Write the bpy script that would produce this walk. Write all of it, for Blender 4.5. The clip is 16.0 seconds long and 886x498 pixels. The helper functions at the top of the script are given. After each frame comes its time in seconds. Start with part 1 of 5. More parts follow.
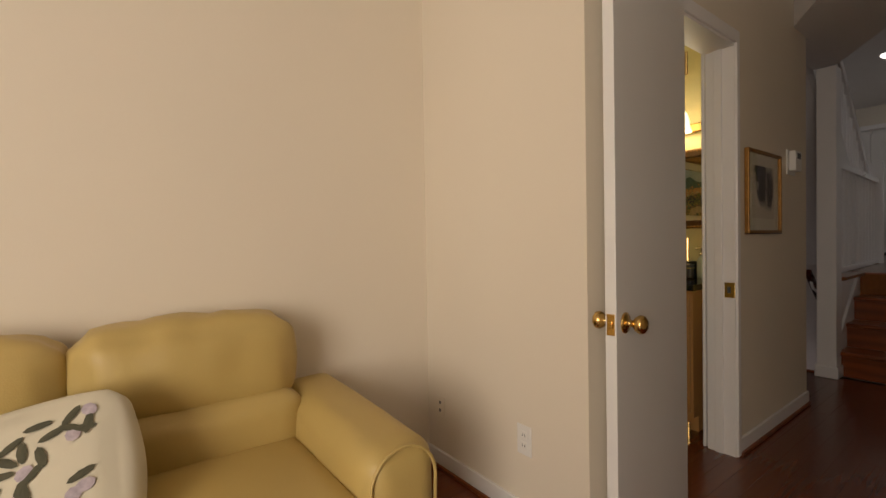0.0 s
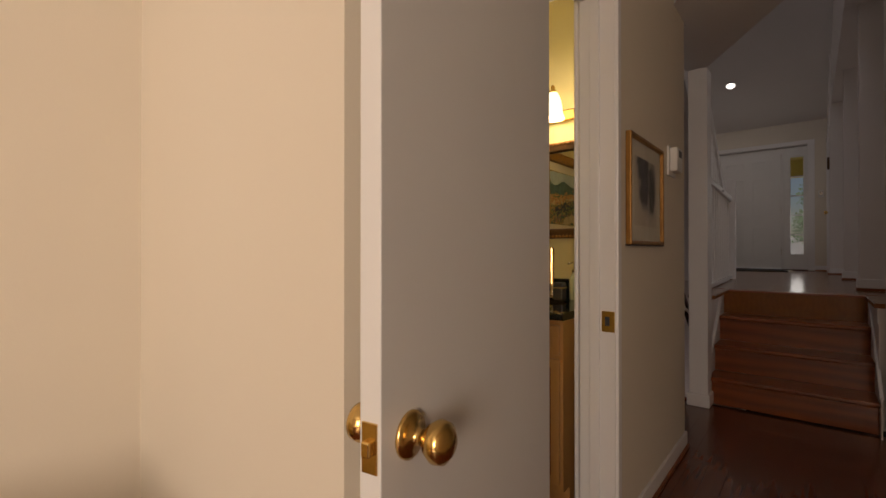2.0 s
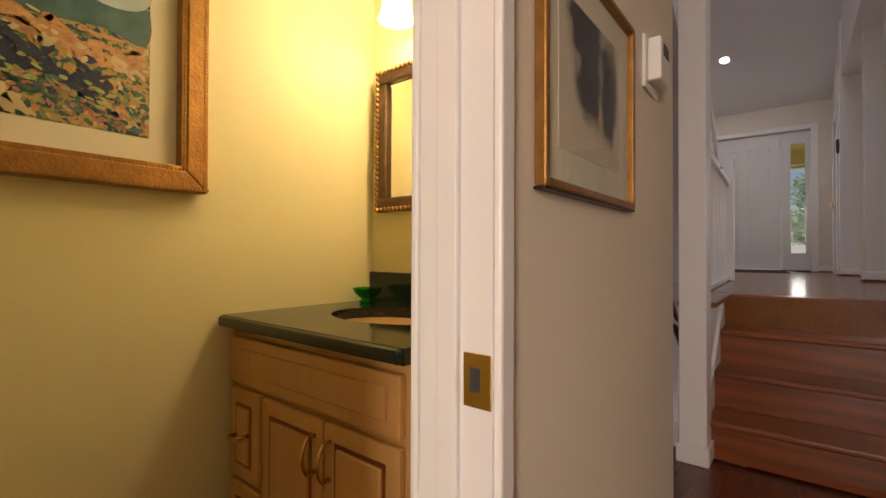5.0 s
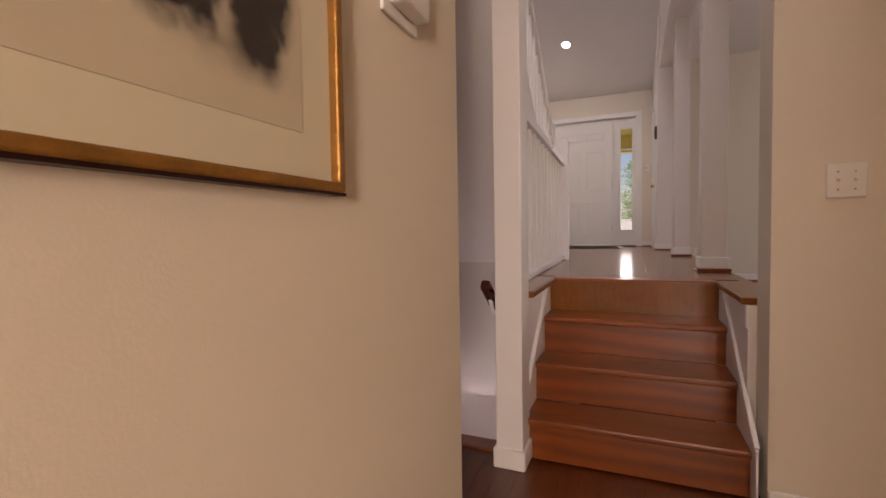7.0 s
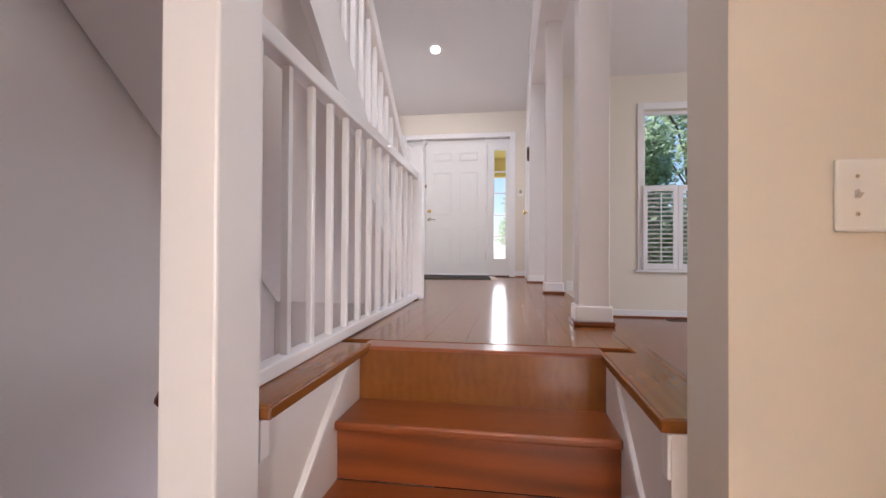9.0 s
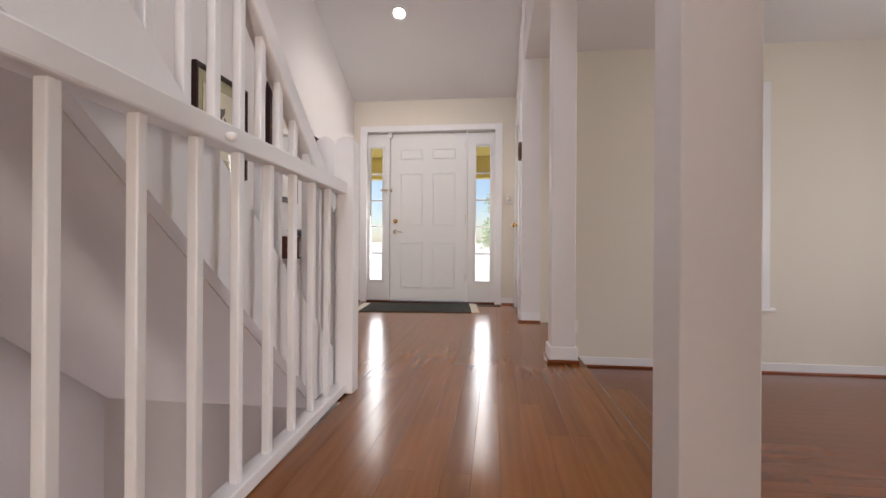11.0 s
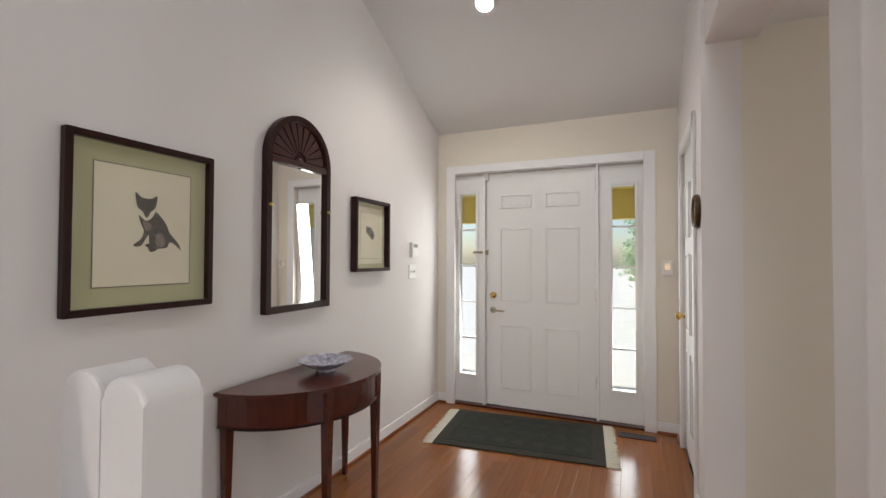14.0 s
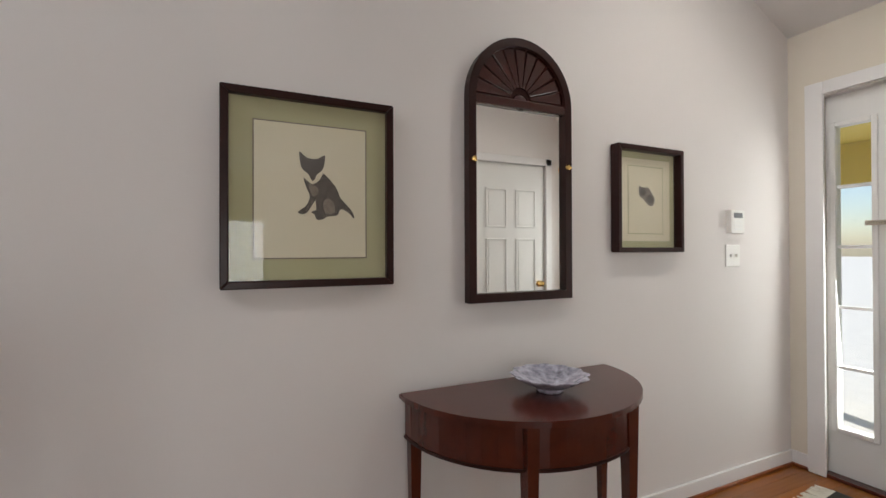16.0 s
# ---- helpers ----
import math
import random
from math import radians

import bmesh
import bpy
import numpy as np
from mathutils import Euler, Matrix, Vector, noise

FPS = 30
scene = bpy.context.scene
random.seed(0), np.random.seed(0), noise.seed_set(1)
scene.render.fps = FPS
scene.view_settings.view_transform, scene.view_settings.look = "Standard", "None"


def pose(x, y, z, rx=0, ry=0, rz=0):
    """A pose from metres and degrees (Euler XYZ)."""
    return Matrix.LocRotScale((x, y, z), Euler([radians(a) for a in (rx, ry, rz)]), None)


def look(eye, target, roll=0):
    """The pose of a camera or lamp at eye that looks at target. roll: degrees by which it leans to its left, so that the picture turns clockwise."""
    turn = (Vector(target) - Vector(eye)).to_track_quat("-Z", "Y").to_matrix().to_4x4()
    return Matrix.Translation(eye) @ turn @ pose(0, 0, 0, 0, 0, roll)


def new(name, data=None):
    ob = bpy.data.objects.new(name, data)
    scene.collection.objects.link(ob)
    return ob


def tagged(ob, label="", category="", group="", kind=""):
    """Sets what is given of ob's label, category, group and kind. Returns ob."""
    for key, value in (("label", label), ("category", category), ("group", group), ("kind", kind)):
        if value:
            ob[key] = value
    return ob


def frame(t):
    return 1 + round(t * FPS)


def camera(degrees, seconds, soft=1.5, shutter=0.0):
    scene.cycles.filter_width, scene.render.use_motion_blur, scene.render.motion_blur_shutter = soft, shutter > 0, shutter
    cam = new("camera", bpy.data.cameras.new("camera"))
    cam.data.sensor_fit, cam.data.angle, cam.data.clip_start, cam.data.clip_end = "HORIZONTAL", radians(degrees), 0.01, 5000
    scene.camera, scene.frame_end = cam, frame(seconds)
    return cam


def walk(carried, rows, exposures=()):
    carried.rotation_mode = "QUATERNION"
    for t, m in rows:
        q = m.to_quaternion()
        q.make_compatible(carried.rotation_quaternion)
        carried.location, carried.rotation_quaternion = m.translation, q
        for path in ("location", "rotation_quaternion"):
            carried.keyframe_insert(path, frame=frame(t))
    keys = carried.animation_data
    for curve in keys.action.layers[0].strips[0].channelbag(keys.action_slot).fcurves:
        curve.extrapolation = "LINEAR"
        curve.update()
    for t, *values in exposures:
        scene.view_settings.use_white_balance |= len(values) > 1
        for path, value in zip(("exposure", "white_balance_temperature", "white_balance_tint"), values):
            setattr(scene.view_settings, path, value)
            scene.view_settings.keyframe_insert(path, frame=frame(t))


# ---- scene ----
cam = camera(90.0, 16.0)
PATH = [
    (0, (0.887, -4.556, 1.097), (-0.715, -3.359, 1.06), -1.0),
    (0.5, (0.768, -4.37, 1.099), (-0.75, -3.069, 1.071), -0.5),
    (1, (0.668, -4.197, 1.111), (-0.75, -2.787, 1.109), 0.1),
    (1.5, (0.618, -3.961, 1.106), (-0.731, -2.484, 1.116), -0.1),
    (2, (0.548, -3.722, 1.083), (-0.733, -2.186, 1.092), 0.0),
    (2.5, (0.511, -3.441, 1.074), (-0.743, -1.883, 1.069), -0.4),
    (3, (0.451, -3.175, 1.047), (-0.811, -1.623, 1.021), -0.3),
    (5.5, (0.321, -2.505, 1.002), (-0.912, -0.93, 1.03), 0.3),
    (6, (0.371, -2.373, 1.015), (-0.749, -0.716, 1.014), -0.8),
    (6.5, (0.385, -2.252, 1.045), (-0.564, -0.492, 1.004), -0.9),
    (7, (0.425, -2.072, 1.048), (-0.357, -0.233, 0.969), -0.9),
    (7.5, (0.452, -1.841, 1.039), (-0.202, 0.047, 0.947), -0.4),
    (8, (0.476, -1.583, 1.054), (-0.071, 0.339, 0.983), 0.1),
    (8.5, (0.507, -1.275, 1.073), (0.087, 0.680, 1.050), 0.5),
    (9, (0.531, -0.950, 1.104), (0.224, 1.027, 1.123), 0.3),
    (9.2, (0.543, -0.827, 1.117), (0.272, 1.155, 1.149), 0.1),
    (10.4, (0.535, 0.0, 1.33), (0.29, 1.985, 1.335), 0.2),
    (11.3, (0.489, 0.548, 1.488), (0.259, 2.535, 1.48), 0.4),
    (11.5, (0.492, 0.666, 1.563), (0.22, 2.647, 1.533), 0.4),
    (12, (0.504, 0.902, 1.699), (0.166, 2.872, 1.664), 0.3),
    (12.5, (0.45, 1.161, 1.868), (0.063, 3.123, 1.824), 0.5),
    (13, (0.434, 1.388, 1.987), (-0.022, 3.335, 1.961), 0.6),
    (13.5, (0.438, 1.636, 2.090), (-0.158, 3.546, 2.104), 0.5),
    (14, (0.440, 1.919, 2.068), (-0.358, 3.753, 2.110), 0.2),
    (14.5, (0.429, 2.197, 2.048), (-0.612, 3.906, 2.087), -0.0),
    (15, (0.371, 2.443, 2.038), (-0.925, 3.966, 2.062), -0.1),
    (15.5, (0.332, 2.634, 2.005), (-1.247, 3.861, 2.026), -0.3),
    (16, (0.254, 2.768, 1.983), (-1.563, 3.604, 1.996), -0.2),
]
EXPOSURES = [(0, -2.72, 6500, 10), (1.5, -2.55, 6550, 12), (2.5, -2.35, 7100, 20), (3.2, -1.85, 6900, 19), (5.5, -1.05, 6500, 16), (7, -0.55, 7000, 23),
             (8, 0.12, 6250, 17), (9, 0.35, 5900, 16), (11.5, 0.0, 6250, 13), (13, -0.06, 6200, 10), (14.5, -0.15, 6150, 7), (16, -0.2, 6200, 7)]
walk(cam, [(t, look(eye, target, roll)) for t, eye, target, roll in PATH], EXPOSURES)

# ---- world and lights ----
world = bpy.data.worlds.new("world")
scene.world = world
world.use_nodes = True
wn = world.node_tree
sky = wn.nodes.new("ShaderNodeTexSky")
sky.sky_type = 'NISHITA'
sky.sun_disc = False
sky.sun_elevation, sky.sun_rotation = radians(51.7), radians(288.4)
wn.links.new(sky.outputs[0], wn.nodes["Background"].inputs[0])
wn.nodes["Background"].inputs[1].default_value = 0.15


def lamp(name, kind, energy, color, matrix, size=0.1, size_y=None):
    data = bpy.data.lights.new(name, kind)
    data.energy, data.color = energy, color
    if kind == 'AREA':
        data.shape = 'RECTANGLE'
        data.size, data.size_y = size, size_y or size
    elif kind == 'SUN':
        data.angle = radians(size)
    else:
        data.shadow_soft_size = size
    ob = new(name, data)
    ob.matrix_world = matrix
    return ob


lamp("sun", 'SUN', 5.0, (1.0, 0.94, 0.85), look((-9.0, 3.0, 12), (0, 0, 0)), 0.5)
# daylight standing in the window openings, some of them assumed out of view
lamp("family_window_light", 'AREA', 45, (1.0, 0.90, 0.76), look((3.45, -5.2, 1.5), (-1, -5.0, 1.1)), 1.9, 1.5)
lamp("family_back_light", 'AREA', 690, (1.0, 0.88, 0.75), look((2.3, -7.15, 1.5), (-0.6, -3.6, 1.4)), 1.7, 1.7)
# unseen panel inside the stairwell, assumed for the light rising from the basement
lamp("basement_light", 'AREA', 11, (1.0, 0.93, 0.95), look((-0.69, 2.08, -0.75), (-0.69, -0.9, 1.1)), 0.9, 0.7)
lamp("dining_side_light", 'AREA', 50, (1.0, 0.97, 0.95), look((4.66, 2.2, 1.7), (0, 2.0, 1.6)), 1.8, 1.5)
# added fill lamp high in the foyer; no window stands behind it
lamp("upper_foyer_fill", 'AREA', 108, (0.94, 0.96, 1.0), look((0.35, -1.15, 5.2), (-0.2, 5.6, 3.0)), 1.1, 1.2)
lamp("sidelight_glow_a", 'AREA', 6, (1.0, 0.98, 0.92), look((-0.955, 5.69, 1.84), (-0.955, 0, 1.2)), 0.15, 1.6)
lamp("sidelight_glow_b", 'AREA', 6, (1.0, 0.98, 0.92), look((0.35, 5.69, 1.84), (0.35, 0, 1.2)), 0.15, 1.6)
can_data = lamp("recessed_bulb", 'SPOT', 75, (1.0, 0.93, 0.85), look((-0.44, 4.59, 3.70), (-0.44, 4.59, 0)), 0.05)
can_data.data.spot_size, can_data.data.spot_blend = radians(150), 1.0
for lx in (-0.70, -0.49, -0.28):
    lamp("vanity_bulb", 'POINT', 9.5, (1.0, 0.88, 0.66), pose(lx, -1.582, 1.82), 0.05)


# ---- materials ----
def material(name, color, rough=0.5, metal=0.0, vary=0.08, scale=6.0, bump=0.05, fine=180.0, stretch=(1, 1, 1), coat=0.0, rand=0.0, spec=0.5):
    m = bpy.data.materials.new(name)
    m.use_nodes = True
    nt = m.node_tree
    n, lk = nt.nodes, nt.links.new
    b = n["Principled BSDF"]
    b.inputs["Roughness"].default_value, b.inputs["Metallic"].default_value = rough, metal
    b.inputs["Coat Weight"].default_value = coat
    b.inputs["Coat Roughness"].default_value = 0.12
    b.inputs["Specular IOR Level"].default_value = spec
    tc, mp = n.new("ShaderNodeTexCoord"), n.new("ShaderNodeMapping")
    mp.inputs["Scale"].default_value = stretch
    lk(tc.outputs["Object"], mp.inputs[0])
    big, small = n.new("ShaderNodeTexNoise"), n.new("ShaderNodeTexNoise")
    big.inputs["Scale"].default_value, big.inputs["Detail"].default_value = scale, 5
    small.inputs["Scale"].default_value, small.inputs["Detail"].default_value = fine, 3
    for t in (big, small):
        lk(mp.outputs[0], t.inputs["Vector"])
    mix = n.new("ShaderNodeMix")
    mix.data_type = 'RGBA'
    dark = tuple(c * (1 - vary) for c in color)
    light = tuple(min(1, c * (1 + vary)) for c in color)
    mix.inputs[6].default_value, mix.inputs[7].default_value = (*dark, 1), (*light, 1)
    add = n.new("ShaderNodeMath")
    add.operation = 'MULTIPLY_ADD'
    lk(small.outputs["Fac"], add.inputs[0])
    add.inputs[1].default_value = 0.4
    lk(big.outputs["Fac"], add.inputs[2])
    sub = n.new("ShaderNodeMath")
    sub.operation = 'SUBTRACT'
    lk(add.outputs[0], sub.inputs[0])
    sub.inputs[1].default_value = 0.2
    lk(sub.outputs[0], mix.inputs[0])
    out = mix.outputs[2]
    if rand:
        off, info0 = n.new("ShaderNodeVectorMath"), n.new("ShaderNodeObjectInfo")
        off.operation = 'SCALE'
        off.inputs[0].default_value = (37.0, 53.0, 19.0)
        lk(info0.outputs["Random"], off.inputs["Scale"])
        lk(off.outputs[0], mp.inputs["Location"])
        info, hsv, ma = n.new("ShaderNodeObjectInfo"), n.new("ShaderNodeHueSaturation"), n.new("ShaderNodeMapRange")
        lk(info.outputs["Random"], ma.inputs[0])
        ma.inputs[3].default_value, ma.inputs[4].default_value = 1 - rand, 1 + rand
        lk(ma.outputs[0], hsv.inputs["Value"])
        lk(out, hsv.inputs["Color"])
        out = hsv.outputs[0]
    lk(out, b.inputs["Base Color"])
    if bump:
        bp = n.new("ShaderNodeBump")
        bp.inputs["Strength"].default_value, bp.inputs["Distance"].default_value = bump, 0.01
        lk(small.outputs["Fac"], bp.inputs["Height"])
        lk(bp.outputs[0], b.inputs["Normal"])
    return m


def wood(name, color, dark, rough=0.3, along='Y', coat=0.0, rand=0.0, ring=9.0):
    m = material(name, color, rough, vary=0.1, bump=0.02, coat=coat, rand=rand,
                 stretch={'X': (1, 8, 8), 'Y': (8, 1, 8), 'Z': (8, 8, 1)}[along], scale=2, fine=60)
    nt = m.node_tree
    mixes = [x for x in nt.nodes if x.bl_idname == "ShaderNodeMix"]
    mixes[0].inputs[6].default_value = (*dark, 1)
    mixes[0].inputs[7].default_value = (*color, 1)
    wave = nt.nodes.new("ShaderNodeTexWave")
    wave.inputs["Scale"].default_value, wave.inputs["Distortion"].default_value = ring / 8, 7
    wave.bands_direction = 'Z' if along == 'X' else 'X'
    wave.inputs["Detail"].default_value, wave.inputs["Detail Scale"].default_value = 3, 1.5
    mp = [x for x in nt.nodes if x.bl_idname == "ShaderNodeMapping"][0]
    nt.links.new(mp.outputs[0], wave.inputs["Vector"])
    sub = [x for x in nt.nodes if x.bl_idname == "ShaderNodeMath" and x.operation == 'SUBTRACT'][0]
    av = nt.nodes.new("ShaderNodeMix")
    av.inputs[0].default_value = 0.45 if ring < 6 else 0.15
    nt.links.new(sub.outputs[0], av.inputs[2])
    nt.links.new(wave.outputs["Fac"], av.inputs[3])
    nt.links.new(av.outputs[0], mixes[0].inputs[0])
    return m


def glass(name, tint=(1, 1, 1), rough=0.0):
    m = bpy.data.materials.new(name)
    m.use_nodes = True
    nt = m.node_tree
    n, lk = nt.nodes, nt.links.new
    for x in list(n):
        n.remove(x)
    o, mx, tr, gl, lw, pw, ml = (n.new("ShaderNode" + k) for k in ("OutputMaterial", "MixShader", "BsdfTransparent", "BsdfGlossy", "LayerWeight", "Math", "Math"))
    tr.inputs[0].default_value = (*tint, 1)
    gl.inputs["Roughness"].default_value = rough
    lw.inputs["Blend"].default_value = 0.5
    pw.operation, ml.operation = 'POWER', 'MULTIPLY_ADD'
    pw.inputs[1].default_value = 4.0
    ml.inputs[1].default_value, ml.inputs[2].default_value = 0.45, 0.025
    lk(lw.outputs["Facing"], pw.inputs[0]), lk(pw.outputs[0], ml.inputs[0])
    lk(ml.outputs[0], mx.inputs[0]), lk(tr.outputs[0], mx.inputs[1]), lk(gl.outputs[0], mx.inputs[2]), lk(mx.outputs[0], o.inputs[0])
    return m


def glow(name, color, strength):
    m = bpy.data.materials.new(name)
    m.use_nodes = True
    b = m.node_tree.nodes["Principled BSDF"]
    b.inputs["Base Color"].default_value = (*color, 1)
    b.inputs["Emission Color"].default_value = (*color, 1)
    b.inputs["Emission Strength"].default_value = strength
    return m


PAINT = material("cream_wall_paint", (0.76, 0.685, 0.565), 0.75, vary=0.02, scale=1.2, bump=0.04, fine=220)
FOYER = material("pale_wall_paint", (0.76, 0.715, 0.69), 0.72, vary=0.02, scale=1.2, bump=0.04, fine=220)
CREAM = material("warm_cream_wall_paint", (0.74, 0.675, 0.575), 0.72, vary=0.02, scale=1.2, bump=0.04, fine=220)
YELLOW = material("yellow_wall_paint", (0.75, 0.66, 0.33), 0.6, vary=0.04, scale=1.5, bump=0.05, fine=200)
CEIL = material("ceiling_paint", (0.78, 0.76, 0.75), 0.85, vary=0.02, scale=2, bump=0.08, fine=160)
WHITE = material("white_trim_paint", (0.80, 0.78, 0.77), 0.35, vary=0.03, scale=3, bump=0.015, fine=90)
DOORW = material("white_door_paint", (0.78, 0.77, 0.75), 0.38, vary=0.02, scale=3, bump=0.02, fine=120)
OAK = wood("oak_floor", (0.29, 0.105, 0.022), (0.17, 0.054, 0.011), 0.17, 'Y', 0.0, 0.14)
OAK.node_tree.nodes["Principled BSDF"].inputs["Specular IOR Level"].default_value = 0.38
OAKX = wood("oak_floor_crosswise", (0.21, 0.058, 0.016), (0.14, 0.036, 0.010), 0.22, 'X', 0.2, 0.16)
OAKLOW = wood("red_oak_floor", (0.17, 0.042, 0.012), (0.11, 0.026, 0.008), 0.25, 'Y', 0.2, 0.12)
STEP = wood("oak_stair", (0.30, 0.078, 0.017), (0.12, 0.026, 0.006), 0.28, 'X', 0.12, 0.05, ring=4.0)
MAHOG = wood("mahogany", (0.10, 0.018, 0.008), (0.045, 0.008, 0.005), 0.25, 'Y', 0.15)
DARKW = wood("dark_frame_wood", (0.035, 0.010, 0.008), (0.018, 0.006, 0.005), 0.35, 'Z', 0.05)
DARKW.node_tree.nodes["Principled BSDF"].inputs["Specular IOR Level"].default_value = 0.2
CARVED = wood("polished_dark_mahogany", (0.060, 0.012, 0.009), (0.025, 0.006, 0.005), 0.12, 'Z', 0.6)
MAPLE = wood("maple_vanity", (0.60, 0.34, 0.12), (0.50, 0.26, 0.085), 0.3, 'Z', 0.2)
GRANITE = material("black_granite", (0.012, 0.016, 0.013), 0.08, vary=0.8, scale=90, bump=0.0, fine=300)
BRASS = material("brass", (0.72, 0.48, 0.17), 0.22, 1.0, vary=0.1, bump=0.01)
NICKEL = material("brushed_nickel", (0.72, 0.66, 0.55), 0.25, 1.0, vary=0.05, bump=0.01)
GILT = material("gilt_frame", (0.33, 0.16, 0.035), 0.38, 0.55, vary=0.4, scale=25, bump=0.25, fine=120)
BRONZE = material("bronze_frame", (0.10, 0.055, 0.025), 0.38, 0.5, vary=0.5, scale=40, bump=0.3, fine=140)
LEATHER = material("mustard_leather", (0.50, 0.365, 0.125), 0.46, vary=0.07, scale=5, bump=0.10, fine=260)
PORCELAIN = material("white_porcelain", (0.85, 0.85, 0.82), 0.08, vary=0.02, bump=0)
PLASTIC = material("white_plastic", (0.80, 0.78, 0.74), 0.4, vary=0.02, bump=0)
# dark plastic parts, and dark fills painted for the shade in openings
DARKP = material("dark_plastic_and_openings", (0.05, 0.05, 0.055), 0.4, vary=0.05, bump=0)


def smudged(name, paper, ink, spots):
    """Soft charcoal on paper: spots are (y, z, half width, half height, darkness)."""
    m = bpy.data.materials.new(name)
    m.use_nodes = True
    nt = m.node_tree
    n, lk = nt.nodes, nt.links.new
    tc, warp, grain = n.new("ShaderNodeTexCoord"), n.new("ShaderNodeTexNoise"), n.new("ShaderNodeTexNoise")
    warp.inputs["Scale"].default_value, warp.inputs["Detail"].default_value = 16, 5
    grain.inputs["Scale"].default_value, grain.inputs["Detail"].default_value = 45, 6
    lk(tc.outputs["Object"], warp.inputs["Vector"]), lk(tc.outputs["Object"], grain.inputs["Vector"])
    shift = n.new("ShaderNodeVectorMath")
    shift.operation = 'MULTIPLY_ADD'
    lk(warp.outputs["Color"], shift.inputs[0])
    shift.inputs[1].default_value = (0.05, 0.07, 0.07)
    lk(tc.outputs["Object"], shift.inputs[2])
    total = None
    for y, z, hw, hh, dark in spots:
        off, scl, ln, mr = (n.new("ShaderNode" + k) for k in ("VectorMath", "VectorMath", "VectorMath", "MapRange"))
        off.operation, scl.operation, ln.operation = 'SUBTRACT', 'MULTIPLY', 'LENGTH'
        lk(shift.outputs[0], off.inputs[0])
        off.inputs[1].default_value = (0, y + 0.035, z + 0.035)
        lk(off.outputs[0], scl.inputs[0])
        scl.inputs[1].default_value = (0, 1 / hw, 1 / hh)
        lk(scl.outputs[0], ln.inputs[0])
        mr.interpolation_type = 'SMOOTHSTEP'
        lk(ln.outputs["Value"], mr.inputs["Value"])
        for key, value in (("From Min", 0.55), ("From Max", 1.15), ("To Min", dark), ("To Max", 0.0)):
            mr.inputs[key].default_value = value
        if total is None:
            total = mr.outputs["Result"]
        else:
            add = n.new("ShaderNodeMath")
            add.operation = 'ADD'
            lk(total, add.inputs[0]), lk(mr.outputs["Result"], add.inputs[1])
            total = add.outputs[0]
    gr, mul, mix = n.new("ShaderNodeMapRange"), n.new("ShaderNodeMath"), n.new("ShaderNodeMix")
    lk(grain.outputs["Fac"], gr.inputs["Value"])
    for key, value in (("From Min", 0.3), ("From Max", 0.6), ("To Min", 0.55), ("To Max", 1.0)):
        gr.inputs[key].default_value = value
    mul.operation, mul.use_clamp = 'MULTIPLY', True
    lk(total, mul.inputs[0]), lk(gr.outputs["Result"], mul.inputs[1])
    mix.data_type = 'RGBA'
    mix.inputs[6].default_value, mix.inputs[7].default_value = (*paper, 1), (*ink, 1)
    lk(mul.outputs[0], mix.inputs[0])
    lk(mix.outputs[2], n["Principled BSDF"].inputs["Base Color"])
    n["Principled BSDF"].inputs["Roughness"].default_value = 0.85
    return m


PAPER = material("cream_paper", (0.72, 0.66, 0.50), 0.8, vary=0.03, bump=0.02)
MATGREEN = material("sage_mat_board", (0.46, 0.44, 0.26), 0.8, vary=0.03, bump=0.02)
INK = material("charcoal_ink", (0.10, 0.085, 0.075), 0.8, vary=0.6, scale=30, bump=0)
INKMID = material("grey_ink", (0.20, 0.165, 0.14), 0.8, vary=0.5, scale=18, bump=0)
FUR = material("fur_ink", (0.115, 0.098, 0.085), 0.85, vary=0.75, scale=70, bump=0, fine=420)
FURPALE = material("pale_fur_ink", (0.24, 0.205, 0.17), 0.85, vary=0.5, scale=80, bump=0, fine=420)
RUG = material("dark_green_rug", (0.017, 0.021, 0.015), 0.95, vary=0.5, scale=22, bump=0.5, fine=400)
RUGR = material("rug_border", (0.030, 0.026, 0.018), 0.95, vary=0.5, scale=40, bump=0.5, fine=400)
FRINGE = material("rug_fringe", (0.62, 0.57, 0.47), 0.95, vary=0.1, bump=0.3)
MIRROR = material("mirror_silver", (0.93, 0.93, 0.91), 0.02, 1.0, vary=0.0, bump=0)
CLEAR = glass("window_glass")
PICGLASS = glass("picture_glass")
SOAP = material("soap_in_clear_plastic", (0.62, 0.66, 0.45), 0.12, vary=0.1, bump=0, coat=0.5)
GREENG = glass("green_glass", (0.12, 0.6, 0.18), 0.02)
LEAF = material("leaves", (0.12, 0.20, 0.10), 0.45, vary=0.5, scale=3, bump=0, rand=0.0)
leaf_nodes = LEAF.node_tree
leaf_back, leaf_mix = leaf_nodes.nodes.new("ShaderNodeBsdfTranslucent"), leaf_nodes.nodes.new("ShaderNodeMixShader")
leaf_back.inputs[0].default_value = (0.52, 0.66, 0.42, 1)
leaf_mix.inputs[0].default_value = 0.6
leaf_nodes.links.new(leaf_nodes.nodes["Principled BSDF"].outputs[0], leaf_mix.inputs[1])
leaf_nodes.links.new(leaf_back.outputs[0], leaf_mix.inputs[2])
leaf_nodes.links.new(leaf_mix.outputs[0], leaf_nodes.nodes["Material Output"].inputs[0])
BARK = material("bark", (0.11, 0.08, 0.055), 0.9, vary=0.3, bump=0.5, fine=40)
GRASS = material("grass", (0.085, 0.15, 0.035), 0.9, vary=0.4, scale=2, bump=0.5, fine=60)
